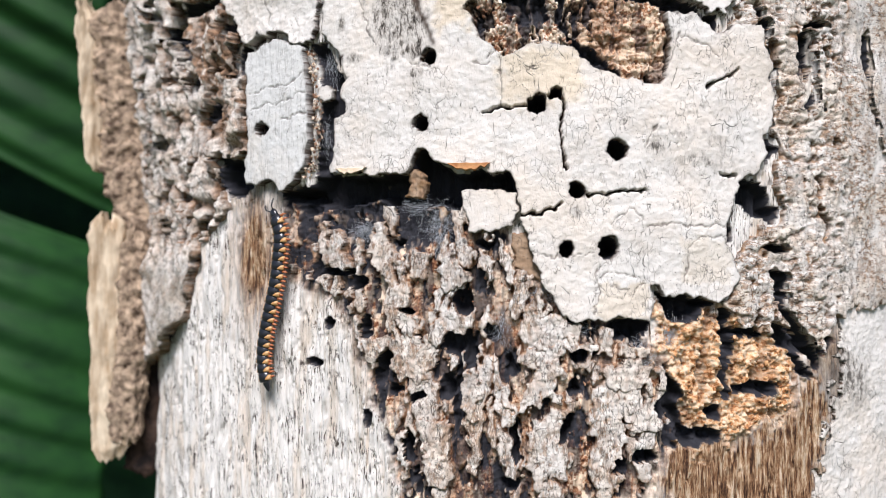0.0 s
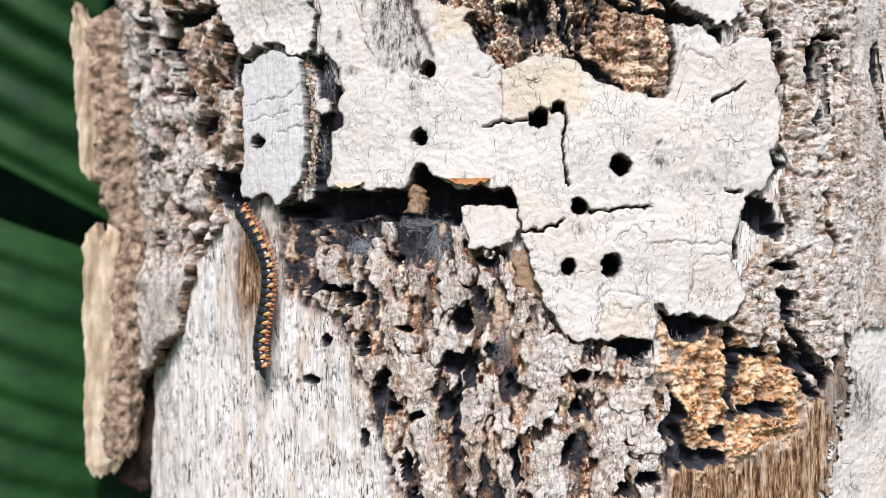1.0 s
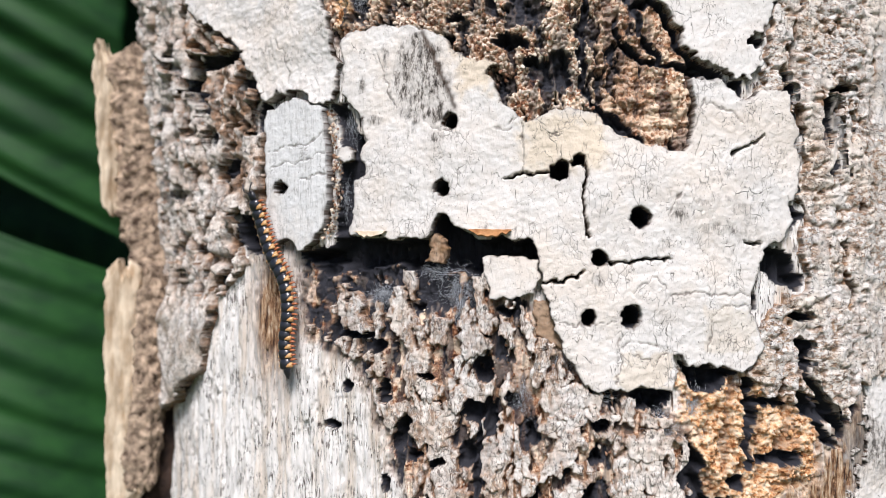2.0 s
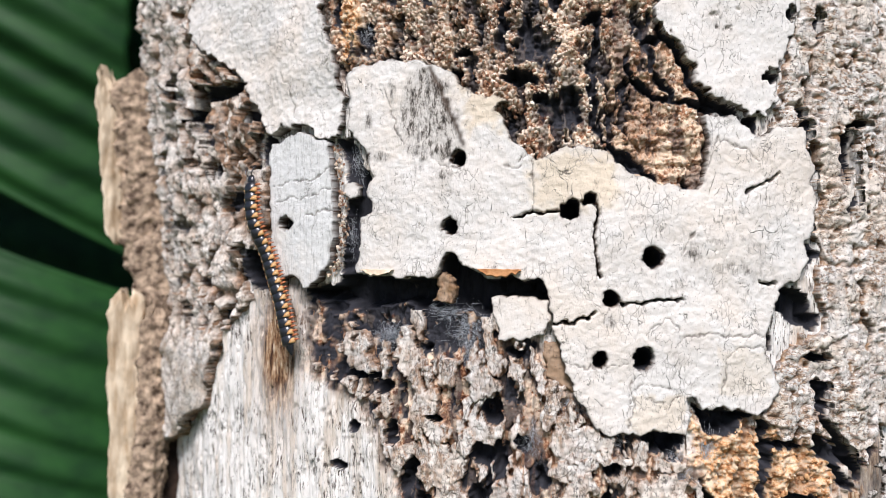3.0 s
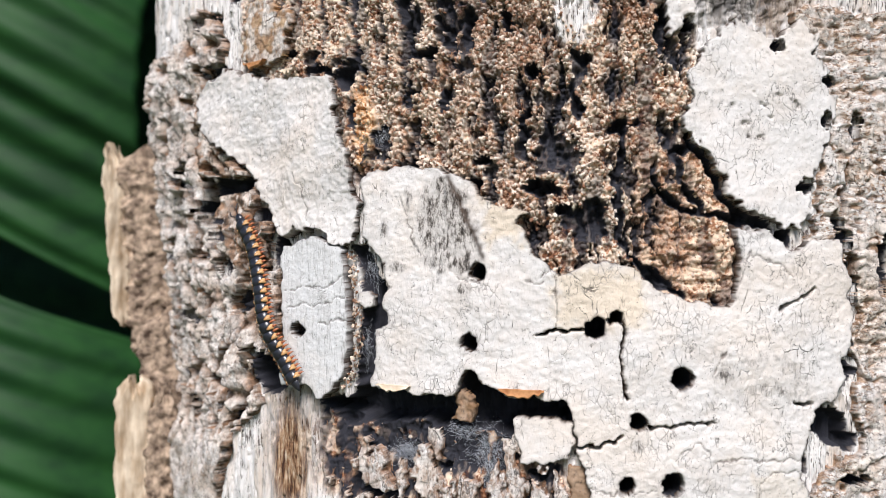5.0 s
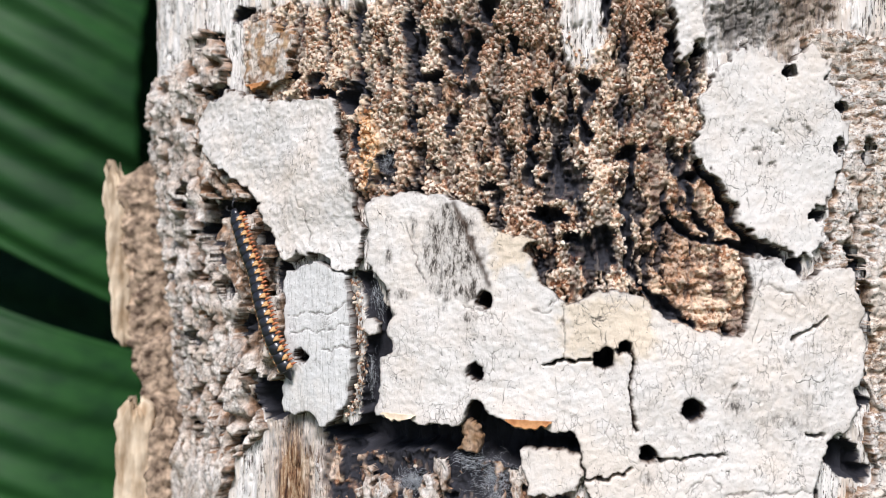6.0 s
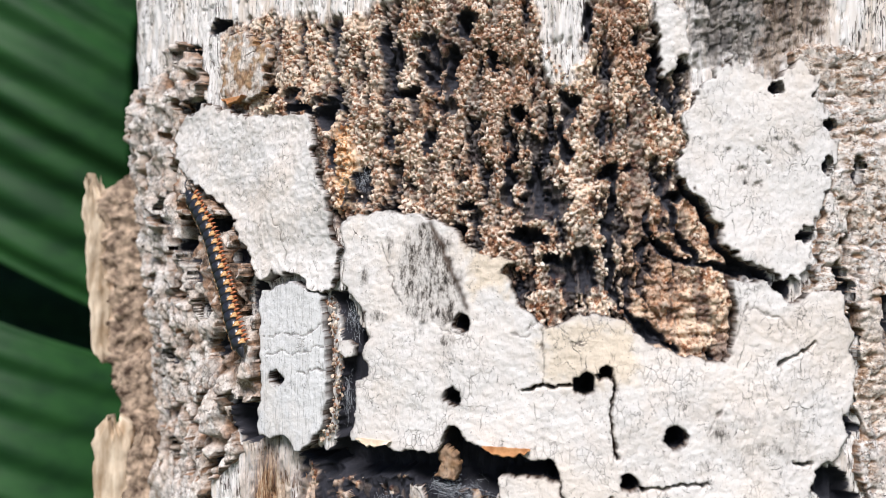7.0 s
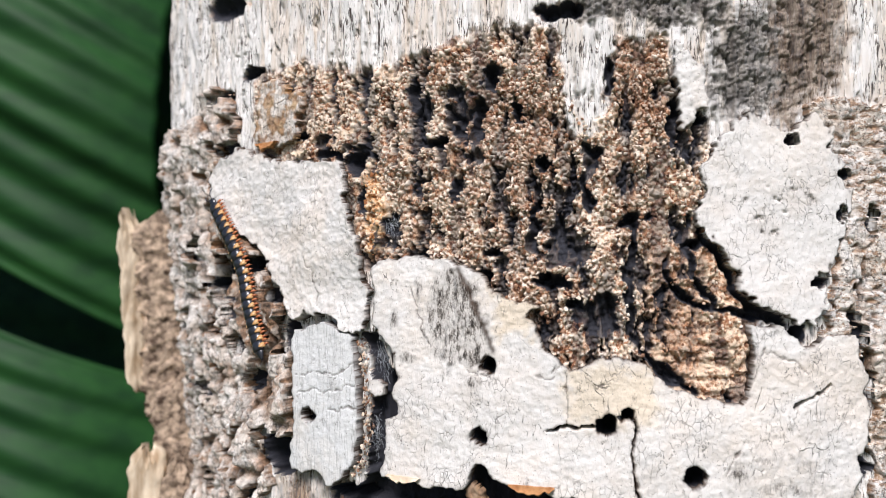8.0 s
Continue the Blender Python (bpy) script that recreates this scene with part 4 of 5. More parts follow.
fresh = mask([(-17, 36), (-3, 34), (-3, 26), (-17, 25)], 2.0, 3) + mask([(-30, 49), (-21, 46), (-19, 39), (-28, 40)], 1.5, 3) + mask([(0, -6), (9, -6), (9, -12), (0, -12)], 0.5, 2) * 0.6 + mask([(15, 2), (24, 2), (24, -6), (15, -6)], 0.5, 2) * 0.4
fresh = np.clip(fresh, 0, 1)
plate("bark_plate", MAIN_PLATE + MAIN_LOWER, 0.0, pale_bark, "broad white bark plate with bore holes and cracks", wrinkle=0.10, holes=BORES, cracks=CRACKS, grey=np.maximum(stain_and_shade, 0.25 * blotch), fresh=fresh, seed=3)
plate("bark_plate", UPPER_PLATE, 0.4, pale_bark, "smooth white bark plate with a curled edge", swell=0.9, wrinkle=0.13, ragged=1.6, cracks=CRACKS, curl=0.4, thick=1.4, grey=0.35 * blotch, seed=5)
plate("bark_plate", PLANK, 0.7, grey_bark, "narrow grey-white bark strip with one bore hole", swell=0.3, wrinkle=0.06, holes=BORES, cracks=(CRACK_U, CRACK_V, CRACK_W), ragged=0.9, grey=0.25 * blotch, seed=7)
plate("bark_plate", RIGHT_PLATE, 0.0, pale_bark, "white bark plate specked with small pits", dents=PITS_PLATE, cracks=CRACKS, wrinkle=0.08, pitted=0.9, ragged=2.4, grey=np.maximum(stain_and_shade, 0.4 * blotch), seed=9)
plate("bark_plate", SMALL_PLATE, -0.3, pale_bark, "small square of cream bark", swell=0.2, wrinkle=0.07, ragged=1.0, seed=11)
plate("bark_plate", TAN_SLAB, -1.2, tan_bark, "tan slab of inner bark", swell=0.3, wrinkle=0.2, ragged=1.2, seed=12)
plate("bark_plate", LEFT_BARK, 0.8, rough_bark, "thick furrowed bark with deep black pits", swell=0.8, rough=1.15, tall=2.2, pitted=0.9, ragged=1.1, thick=2.6, tanned=np.maximum(0.12, 1.7 * mask(TAWNY_GAP, 2.0, 3)), grey=0.5 * blotch, seed=2)
plate("bark_plate", RIGHT_BARK, -0.1, flaky_bark, "rough pale flaking bark with deep pits", swell=0.8, flaky=1.0, pitted=0.9, ragged=2.2, grey=0.5 * blotch, seed=4)
plate("bark_plate", HONEY, -0.2, rough_bark, "cream bark patch with orange-brown stains", swell=0.5, wrinkle=0.2, ragged=3.0, rusty=0.75, thick=1.4, seed=14)
plate("bark_scale", CHIP, -0.9, pale_bark, "cream chip of bark caught in a dark gap", swell=0.2, ragged=0.7, thick=1.2, seed=19)
plate("bark_scale", CHUNK, -1.4, tan_bark, "brown crumb of bark hanging in a dark slot", swell=0.4, wrinkle=0.35, ragged=1.6, tanned=0.8, rusty=0.3, thick=1.8, seed=20)
plate("bark_scale", TONGUE, -0.5, pale_bark, "pale tongue of bark hanging over a dark gap", swell=0.4, wrinkle=0.15, ragged=1.8, seed=15)
lichen = mask([(45, -20), (50, -17), (57, -21), (57, -29), (48, -30)], 2.5, 4)
plate("bark_plate", BOARD, -1.2, pale_bark, "smooth off-white bark with grey lichen", swell=0.5, wrinkle=0.12, ragged=5.0, thick=1.2, grey=np.maximum(0.9 * lichen, 0.6 * blotch), seed=17)
for k, outline in enumerate(SCALES):
    plate("bark_scale", outline, -0.5 + 0.3 * math.sin(k * 2.3), ridge_bark, "", swell=0.2, wrinkle=0.22, ragged=2.4, pitted=0.7, gaps=flakes + 1.3 * w_under_slot + 1.5, tanned=0.35, grey=0.5 * blotch, seed=k)
remnant = plate("bark_remnant", RIDGED, -0.75, ridge_bark, "flaking remnants of pale bark over dark rot", swell=0.4, wrinkle=0.2, ragged=3.0, pitted=0.8, gaps=flakes, tanned=0.2, grey=0.6 * blotch, split=90, thick=1.5, seed=6)
tagged(remnant, kind="stuff")

top_row = BB[-1:, :]
hidden = COVER > -15
for _ in range(9):
    hidden[1:-1, 1:-1] = hidden[1:-1, 1:-1] & hidden[:-2, 1:-1] & hidden[2:, 1:-1] & hidden[1:-1, :-2] & hidden[1:-1, 2:]
keep = np.vstack([~hidden, np.ones(top_row.shape, bool)])
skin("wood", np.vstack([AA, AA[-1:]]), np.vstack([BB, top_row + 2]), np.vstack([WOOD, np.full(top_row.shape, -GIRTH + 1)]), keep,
     tuple(np.vstack([k, k[-1:]]) for k in WOODKINDS), bare_wood, trunk, "bare weathered wood with pockets of brown rot", [(key, np.vstack([k, k[-1:]])) for key, k in (("shade_and_rot", SHADE_AND_ROT), ("bleach", BLEACH))])
SURFACE = np.maximum(COVER, WOOD)


def height(a, b, reach=1.6, share=90):
    """The trunk's surface near a place, in millimetres above its girth."""
    j = np.searchsorted(ACROSS, [a - reach, a + reach])
    i = np.searchsorted(UP, [b - reach, b + reach])
    return float(np.percentile(SURFACE[i[0]:i[1] + 1, j[0]:j[1] + 1], share))


def on_trunk(a, b, h):
    r, th = (GIRTH + h + float(bulge(a, b))) / 1000, a / GIRTH
    return Vector((AXIS_X + r * math.sin(th), AXIS_Y - r * math.cos(th), EYE + b / 1000))


def part(name, bm, mat, parent, label=""):
    me = bpy.data.meshes.new(name)
    bm.to_mesh(me)
    bm.free()
    for p in me.polygons:
        p.use_smooth = True
    me.materials.append(mat)
    ob = new(name, me)
    ob.parent = parent
    return tagged(ob, label) if label else ob


def loft(bm, rings, caps=True):
    rows = [[bm.verts.new(p) for p in ring] for ring in rings]
    n = len(rows[0])
    for r0, r1 in zip(rows, rows[1:]):
        for k in range(n):
            bm.faces.new((r0[k], r0[(k + 1) % n], r1[(k + 1) % n], r1[k]))
    if caps:
        bm.faces.new(rows[0][::-1])
        bm.faces.new(rows[-1])


# ---- loose flaps of thick bark at the trunk's edge ----
def flap(x0, x1, y, deep, z0, z1, seed, lean, crumbly, spike, mat, label=""):
    """An upright slab of bark standing off the trunk, millimetres from the trunk's axis."""
    bm = bmesh.new()
    rings = []
    rows, side = 130, 20
    square = [(-1 + 2 * k / side, -1) for k in range(side)] + [(1, -1 + 2 * k / side) for k in range(side)]
    square += [(-x, -y) for x, y in square]
    for i in range(rows + 1):
        v = i / rows
        end = min(1.0, 9 * v + 0.5, spike * (1 - v) + 0.3)
        mid = (x0 + x1) / 2 + lean * (v - 0.5) + 0.7 * noise.noise((seed, v * 4, 0)) + 0.4 * noise.noise((seed, v * 17, 5))
        half = (x1 - x0) / 2 * end
        ring = []
        for sx, sy in square:
            soft = (abs(sx) ** 6 + abs(sy) ** 6) ** (-1 / 6)
            cx, cy = sx * soft, sy * soft
            p = Vector((mid + half * cx, y + deep * cy * (0.4 + 0.6 * end) + 1.5 * cx, z0 + (z1 - z0) * v + 2.5 * noise.noise((seed, cx * 2.5, v * 3)) + 6 * v ** 10 * noise.noise((seed, cx * 3.2, 7))))
            d = noise.fractal((p.x / 5, p.y / 5, p.z / 9 + seed), 1.0, 2.0, 3)
            lump = noise.fractal((p.x / 2.6, p.y / 2.6, p.z / 3.4 + seed), 0.8, 2.0, 4)
            groove = noise.fractal((p.x / 1.4, p.y / 3, p.z / 14 + seed), 0.8, 2.0, 3)
            p += Vector((cx, cy, 0)) * ((0.25 + 0.4 * crumbly) * d + crumbly * lump + 0.4 * groove)
            ring.append(p / 1000 + Vector((0, 0, EYE)))
        rings.append(ring)
    loft(bm, rings)
    return part("bark_flap", bm, mat, trunk, label)


flap_cream = plain_material("flap_cream", (0.42, 0.30, 0.19), (0.80, 0.68, 0.52), 420, 0.85, 0.2, 0.0006, (1, 1, 0.2))
flap_brown = plain_material("flap_brown", (0.07, 0.045, 0.032), (0.60, 0.46, 0.34), 520, 0.9, 0.2, 0.0005)
flap(-118.6, -114.6, -33, 2.4, 20, 63, 3.1, -4, 0.15, 4, flap_cream, "thin cream bark splinter standing off the trunk")
flap(-115.2, -99.0, -29, 4.2, 12, 61, 5.3, -3, 1.5, 12, flap_brown, "loose flap of crumbly brown bark")
flap(-111.8, -104.6, -44, 2.4, -51, 6, 7.7, -1, 0.3, 24, flap_cream, "long cream bark splinter beside the trunk")
flap(-105.9, -99.6, -43, 2.6, -47, 5, 9.1, 3, 0.8, 9, flap_brown, "crumbly brown inner side of a bark splinter")
flap(-109.0, -98.0, -34, 4.0, 1, 22, 2.4, -1, 0.9, 6, flap_brown, "stub of rough bark at the trunk's edge")


# stub added and coloured dark for the shade between splinter and trunk
flap_shade = plain_material("flap_shade", (0.015, 0.012, 0.012), (0.07, 0.045, 0.035), 260, 0.9, 0.2, 0.0005)
flap(-106.0, -94.0, -34, 4.0, -56, -20, 4.6, 0, 0.6, 8, flap_shade, "dark stub added for the shade beside the splinter")


# ---- crumbs of rot ----
def crumbs(zones, mat, label, seed):
    rng = random.Random(seed)
    ball = bmesh.new()
    bmesh.ops.create_icosphere(ball, subdivisions=1, radius=1)
    base = [v.co.copy() for v in ball.verts]
    tri = [[v.index for v in f.verts] for f in ball.faces]
    ball.free()
    verts, faces = [], []
    for outline, count in zones:
        p = np.array(outline)
        lo, hi = p.min(0), p.max(0)
        pts = np.random.default_rng(5).uniform(lo, hi, (count * 3, 2))
        pts = pts[inside(outline, pts[:, 0], pts[:, 1]) > 0.3][:count]
        for a, b in pts:
            i, j = np.searchsorted(UP, b), np.searchsorted(ACROSS, a)
            rim = outline is PLANK_RIM
            if not rim and (COVER[i, j] > -15 or DEEP[i, j] > 0.7 or clefts[i, j] > 0.9 or rift[i, j] > 0.4 or (outline is CRUMB and (w_rust[i, j] > 0.4 or rng.random() < 0.75 * eastern[i, j]))):
                continue
            s = 0.14 + 0.32 * rng.random() ** 2
            c = on_trunk(a, b, rng.uniform(-2.2, 0.0) if rim else WOOD[i, j] + s * 0.35) - trunk.location
            turn = Euler((rng.uniform(0, 6), rng.uniform(0, 6), rng.uniform(0, 6))).to_matrix()
            n = len(verts)
            for v in base:
                q = v * rng.uniform(0.5, 1.3)
                q.z *= 0.6
                verts.append(c + (turn @ q) * s / 1000)
            faces += [[n + k for k in f] for f in tri]
    me = bpy.data.meshes.new("rot_debris")
    me.from_pydata([tuple(v) for v in verts], [], faces)
    me.materials.append(mat)
    ob = new("rot_debris", me)
    ob.parent = trunk
    return tagged(ob, label, kind="stuff")


crumb_mat, ct, cp = material("rot_crumb")
isl = ct.nodes.new("ShaderNodeNewGeometry").outputs["Random Per Island"]
cc = ramp(ct, isl, (0.0, (0.07, 0.03, 0.02)), (0.25, (0.28, 0.125, 0.07)), (0.38, (0.60, 0.34, 0.20)), (0.54, (0.88, 0.72, 0.56)), (1.0, (0.94, 0.86, 0.75)))
cc = mixed(ct, ramp(ct, grain(ct, 95, 5, 0.65, (1, 1, 0.45)), (0.47, 0.0), (0.57, 0.6)), cc, (0.26, 0.115, 0.06))
finish(ct, cp, mixed(ct, 0.2, cc, ramp(ct, grain(ct, 900), (0.35, (0.3, 0.16, 0.09)), (0.65, (0.8, 0.66, 0.52)))), 0.9, gloss=0.1)
rust_mat, rt, rp = material("rust_crumb")
isl = rt.nodes.new("ShaderNodeNewGeometry").outputs["Random Per Island"]
finish(rt, rp, ramp(rt, isl, (0.0, (0.26, 0.10, 0.04)), (0.3, (0.58, 0.27, 0.11)), (0.7, (0.82, 0.50, 0.26)), (1.0, (0.88, 0.74, 0.56))), 0.85)
crumbs([(CRUMB, 10000), (CORE, 1600), (COLUMN, 800), (RIDGED, 900), (PLANK_RIM, 420)], crumb_mat, "granular debris of brown and cream rot", 4)
crumbs([(ORANGE, 420), (EMBER, 190), (HONEY, 120)], rust_mat, "granular debris of rust-orange rot", 6)


# ---- curled flakes at the edges of plates ----
def flake(a, b, wide, tall, lift, mat, label, seed):
    bm = bmesh.new()
    rows, n = 14, 26
    base = max(height(a, b, 0.8), -1.2)
    sheet = []
    for side in (0, 1):
        for i in range(rows + 1):
            v = i / rows
            line = []
            for j in range(n + 1):
                u = j / n - 0.5
                ragged = max(0.08, 1 + 0.6 * noise.noise((u * 9, seed, 1)) - 3.6 * abs(u) ** 2)
                roll = v * 2.2
                out = base + 0.25 + lift * (1 - math.cos(roll)) * 0.5 - 0.18 * side
                p = on_trunk(a + wide * u, b - tall * ragged * math.sin(roll) * 0.8 + 0.2 * noise.noise((u * 5, v, seed)), out) - trunk.location
                line.append(bm.verts.new(p))
            sheet.append(line)
    m = rows + 1
    for side in (0, 1):
        for i in range(rows):
            for j in range(n):
                q = [sheet[side * m + i][j], sheet[side * m + i][j + 1], sheet[side * m + i + 1][j + 1], sheet[side * m + i + 1][j]]
                bm.faces.new(q if side else q[::-1])
    for i in range(rows):
        for j in (0, n):
            bm.faces.new((sheet[i][j], sheet[i + 1][j], sheet[m + i + 1][j], sheet[m + i][j]))
    for j in range(n):
        for i in (0, rows):
            bm.faces.new((sheet[i][j], sheet[m + i][j], sheet[m + i][j + 1], sheet[i][j + 1]))
    bmesh.ops.recalc_face_normals(bm, faces=bm.faces)
    return part("bark_curl", bm, mat, trunk, label)


curl_rust = plain_material("curl_rust", (0.30, 0.12, 0.04), (0.66, 0.36, 0.16), 400, 0.75)
curl_cream = plain_material("curl_cream", (0.64, 0.51, 0.36), (0.84, 0.75, 0.62), 400, 0.75)
flake(-22.6, 15.2, 7.5, 1.7, 1.0, curl_rust, "curled rust-brown bark edge", 1.0)
flake(-45.0, 14.9, 6.5, 1.4, 0.9, curl_cream, "curled cream bark edge", 2.0)
flake(-78.5, 74.5, 6.0, 1.8, 1.4, curl_rust, "curled brown bark lip", 3.0)
flake(-70.5, 72.3, 4.5, 1.5, 1.2, curl_cream, "curled cream bark lip", 4.0)


# ---- spider silk in the hollows ----
def web(a, b, wide, tall, threads, seed):
    rng = random.Random(seed)
    bm = bmesh.new()
    for _ in range(int(1.5 * threads)):
        base = min(-1.6, max(-4.0, height(a, b, 3))) + rng.uniform(-1.4, 0.0)
        x, y, turn = a + rng.gauss(0, wide * 0.3), b + rng.gauss(0, tall * 0.3), rng.uniform(0, 6.28)
        line = []
        for k in range(8):
            line.append(on_trunk(x, y, base + 0.3 * math.sin(turn)) - on_trunk(a, b, 0))
            turn += rng.gauss(0, 0.75)
            x, y = x + 0.14 * wide * math.cos(turn), y + 0.14 * tall * math.sin(turn)
        tube(bm, line, [rng.uniform(0.000006, 0.00002)] * 8, 4)
    ob = part("spider_silk", bm, silk, None)
    ob.location = on_trunk(a, b, 0)
    return tagged(ob, "grey-blue tangle of spider silk in a bark hollow", "spider silk", "silk in the bark")


def tube(bm, points, radii, sides=6):
    rings = []
    for k, p in enumerate(points):
        d = (points[min(k + 1, len(points) - 1)] - points[max(k - 1, 0)]).normalized()
        s = d.orthogonal().normalized()
        t = d.cross(s)
        rings.append([p + radii[k] * (s * math.cos(6.2832 * i / sides) + t * math.sin(6.2832 * i / sides)) for i in range(sides)])
    loft(bm, rings)


for k, (a, b, wide, tall, threads) in enumerate(((-28.5, 4.6, 4.4, 3.6, 150), (-32.5, 7.5, 4, 2.2, 60), (-43.5, 3.0, 3.4, 2.6, 130), (-28.5, 0.5, 1.4, 3.5, 60), (-10, -8.5, 3, 2.6, 110), (-17, -14, 3, 4, 60), (8, -20, 3.6, 4.0, 260), (13.5, -16.5, 2.6, 4.0, 160), (-3, -14, 3.2, 1.6, 50), (-49, 57.5, 2, 2.5, 30), (-50.5, 34, 2.4, 4, 40), (-52, 21, 1.6, 4, 30))):
    web(a, b, wide, tall, threads, k)


# ---- the big leaf behind ----
def leaf_blade(x0, x1, z0, z1, y, slope, pitch, seed, curl, tilt, back):
    bm = bmesh.new()
    nx, nz = 90, 150
    grid = []
    for i in range(nz + 1):
        row = []
        for j in range(nx + 1):
            u, v = j / nx, i / nz
            x, z = x0 + (x1 - x0) * u, z0 + (z1 - z0) * v + slope * (x0 + (x1 - x0) * u - x1)
            across = (z0 + (z1 - z0) * v) / pitch + 0.25 * noise.noise((x * 9, v * 7, seed))
            fold = 0.5 - 0.5 * math.cos(6.2832 * across)
            row.append(bm.verts.new((x, y + tilt * (v - 0.5) + back * max(0, v - 0.25) ** 1.5 + 0.0032 * fold + curl * max(0, u - 0.72) ** 2 + 0.01 * noise.noise((u * 2, v * 3, seed)), z)))
        grid.append(row)
    for r0, r1 in zip(grid, grid[1:]):
        for k in range(nx):
            bm.faces.new((r0[k], r0[k + 1], r1[k + 1], r1[k]))
    return bm


leaf_green, lt, lp = material("leaf_green")
lg = grain(lt, 90, 4, 0.6, (0.15, 1, 1))
finish(lt, lp, ramp(lt, lg, (0.35, (0.009, 0.045, 0.012)), (0.65, (0.019, 0.082, 0.018))), 0.6, lg, 0.0004, 0.3, 0.25)
# darker copy of the leaf colour, with the gap's shade put into it
leaf_shade = plain_material("leaf_shade", (0.010, 0.040, 0.020), (0.018, 0.066, 0.028), 60, 0.7, 0.2, 0.0005)
plant = tagged(new("banana_plant"), "large ribbed green banana leaves hanging behind the trunk", "banana plant")
plant.location = (-0.37, 0.37, 0)
# the third, wide blade is added as a dark backing for the gap
for x, y, z0, z1, slope, pitch, seed, curl, right, tilt, back in ((0, -0.02, 1.013, 1.29, -0.58, 0.019, 2.0, 0.3, 0.226, -0.06, 0.22), (0, -0.02, 0.72, 0.998, -0.42, 0.017, 5.0, 0.3, 0.226, 0.06, 0.0), (-0.1, 0.12, 0.6, 1.5, -0.3, 0.03, 9.0, 0.2, 0.75, 0, 0.0)):
    ob = part("blade", leaf_blade(x, x + right, z0, z1, y, slope, pitch, seed, curl, tilt, back), leaf_shade if right > 0.5 else leaf_green, plant)
    ob.modifiers.new("thick", "SOLIDIFY").thickness = 0.0005
for x, y, z1, r in ((-0.004, -0.018, 1.42, 0.006), (-0.1, 0.12, 1.72, 0.009)):
    bm = bmesh.new()
    tube(bm, [Vector((x * 0.4 + 0.6 * x * k / 8, y * k / 8, z1 * k / 8)) for k in range(9)], [r * (2.0 - 0.2 * k) for k in range(9)], 10)
    part("midrib", bm, leaf_green, plant)

ground_bm = bmesh.new()
bmesh.ops.create_grid(ground_bm, x_segments=120, y_segments=120, size=400)
for v in ground_bm.verts:
    v.co.z = 0.02 * noise.noise(v.co * 0.7)
me = bpy.data.meshes.new("ground")
ground_bm.to_mesh(me)
ground_bm.free()
me.materials.append(soil)
tagged(new("ground", me), "dark mossy soil round the trunk", "ground", kind="structure")


# ---- the millipede ----
RINGS = 19
SLIM = 0.82


def barrel(bm, stations, sides=16):
    """Rings of (x, half width, height) in millimetres; arched above, flat below."""
    rings = []
    for x, wy, hz in stations:
        rings.append([Vector((x, SLIM * wy * math.cos(6.2832 * k / sides), 0.75 * SLIM + SLIM * (hz if math.sin(6.2832 * k / sides) > 0 else 0.45) * math.sin(6.2832 * k / sides))) / 1000 for k in range(sides)])
    loft(bm, rings)


def millipede():
    body = tagged(new("millipede"), "black millipede with yellow-orange side keels, crawling up", "millipede")
    rings = []
    shell = bmesh.new()
    barrel(shell, [(-1.15, 1.4, 1.05), (-0.9, 1.75, 1.38), (-0.2, 1.85, 1.48), (0.4, 1.75, 1.4), (0.75, 1.55, 1.22), (1.05, 1.35, 1.0)])
    first = part("ring", shell, shell_black, body)
    for side in (1, -1):
        bm = bmesh.new()
        rows = []
        for y, x0, x1, z, th in ((1.1, -0.78, -0.6, 1.95, 0.03), (1.4, -0.82, -0.28, 1.74, 0.07), (1.75, -0.86, 0.02, 1.36, 0.12), (1.98, -0.9, 0.1, 0.96, 0.13), (2.08, -0.92, -0.1, 0.68, 0.06)):
            rows.append([Vector((x, SLIM * side * y, SLIM * zz)) / 1000 for x, zz in ((x0, z - th), (x0, z + 0.6 * th), (0.6 * x0 + 0.4 * x1, z + th), (x1, z + 0.6 * th), (x1, z - th))])
        loft(bm, rows if side > 0 else [r[::-1] for r in rows])
        part("keel", bm, shell_yellow, first)
        for x in (-0.45, 0.45):
            bm = bmesh.new()
            tube(bm, [Vector(p) / 1000 for p in ((x, side * 0.8, 0.5), (x + 0.1, side * 1.6, 0.55), (x + 0.15, side * 2.1, 0.42), (x, side * 2.4, 0.0))], [0.00028, 0.00026, 0.00022, 0.0001])
            part("leg", bm, leg_orange, first)
    rings.append(first)
    while len(rings) < RINGS:
        rings.append(copy_thing(first, Matrix.Identity(4)))
    bm = bmesh.new()
    barrel(bm, [(-0.9, 0.9, 0.7), (-0.4, 1.15, 0.85), (0.2, 1.1, 0.8), (0.7, 0.8, 0.6), (0.95, 0.4, 0.3)])
    head = part("head", bm, shell_black, body)
    for side in (1, -1):
        bm = bmesh.new()
        tube(bm, [Vector(p) / 1000 for p in ((0.6, side * 0.4, 1.0), (1.2, side * 0.9, 1.4), (2.0, side * 1.2, 1.1), (2.6, side * 1.4, 0.6))], [0.00012, 0.00012, 0.00014, 0.00012])
        part("antenna", bm, shell_black, head)
    bm = bmesh.new()
    barrel(bm, [(0.9, 1.15, 0.8), (0.3, 1.1, 0.8), (-0.4, 0.8, 0.55), (-1.0, 0.35, 0.25), (-1.3, 0.12, 0.1)])
    tail = part("tail", bm, shell_black, body)
    return body, [head] + rings + [tail]


body, links = millipede()

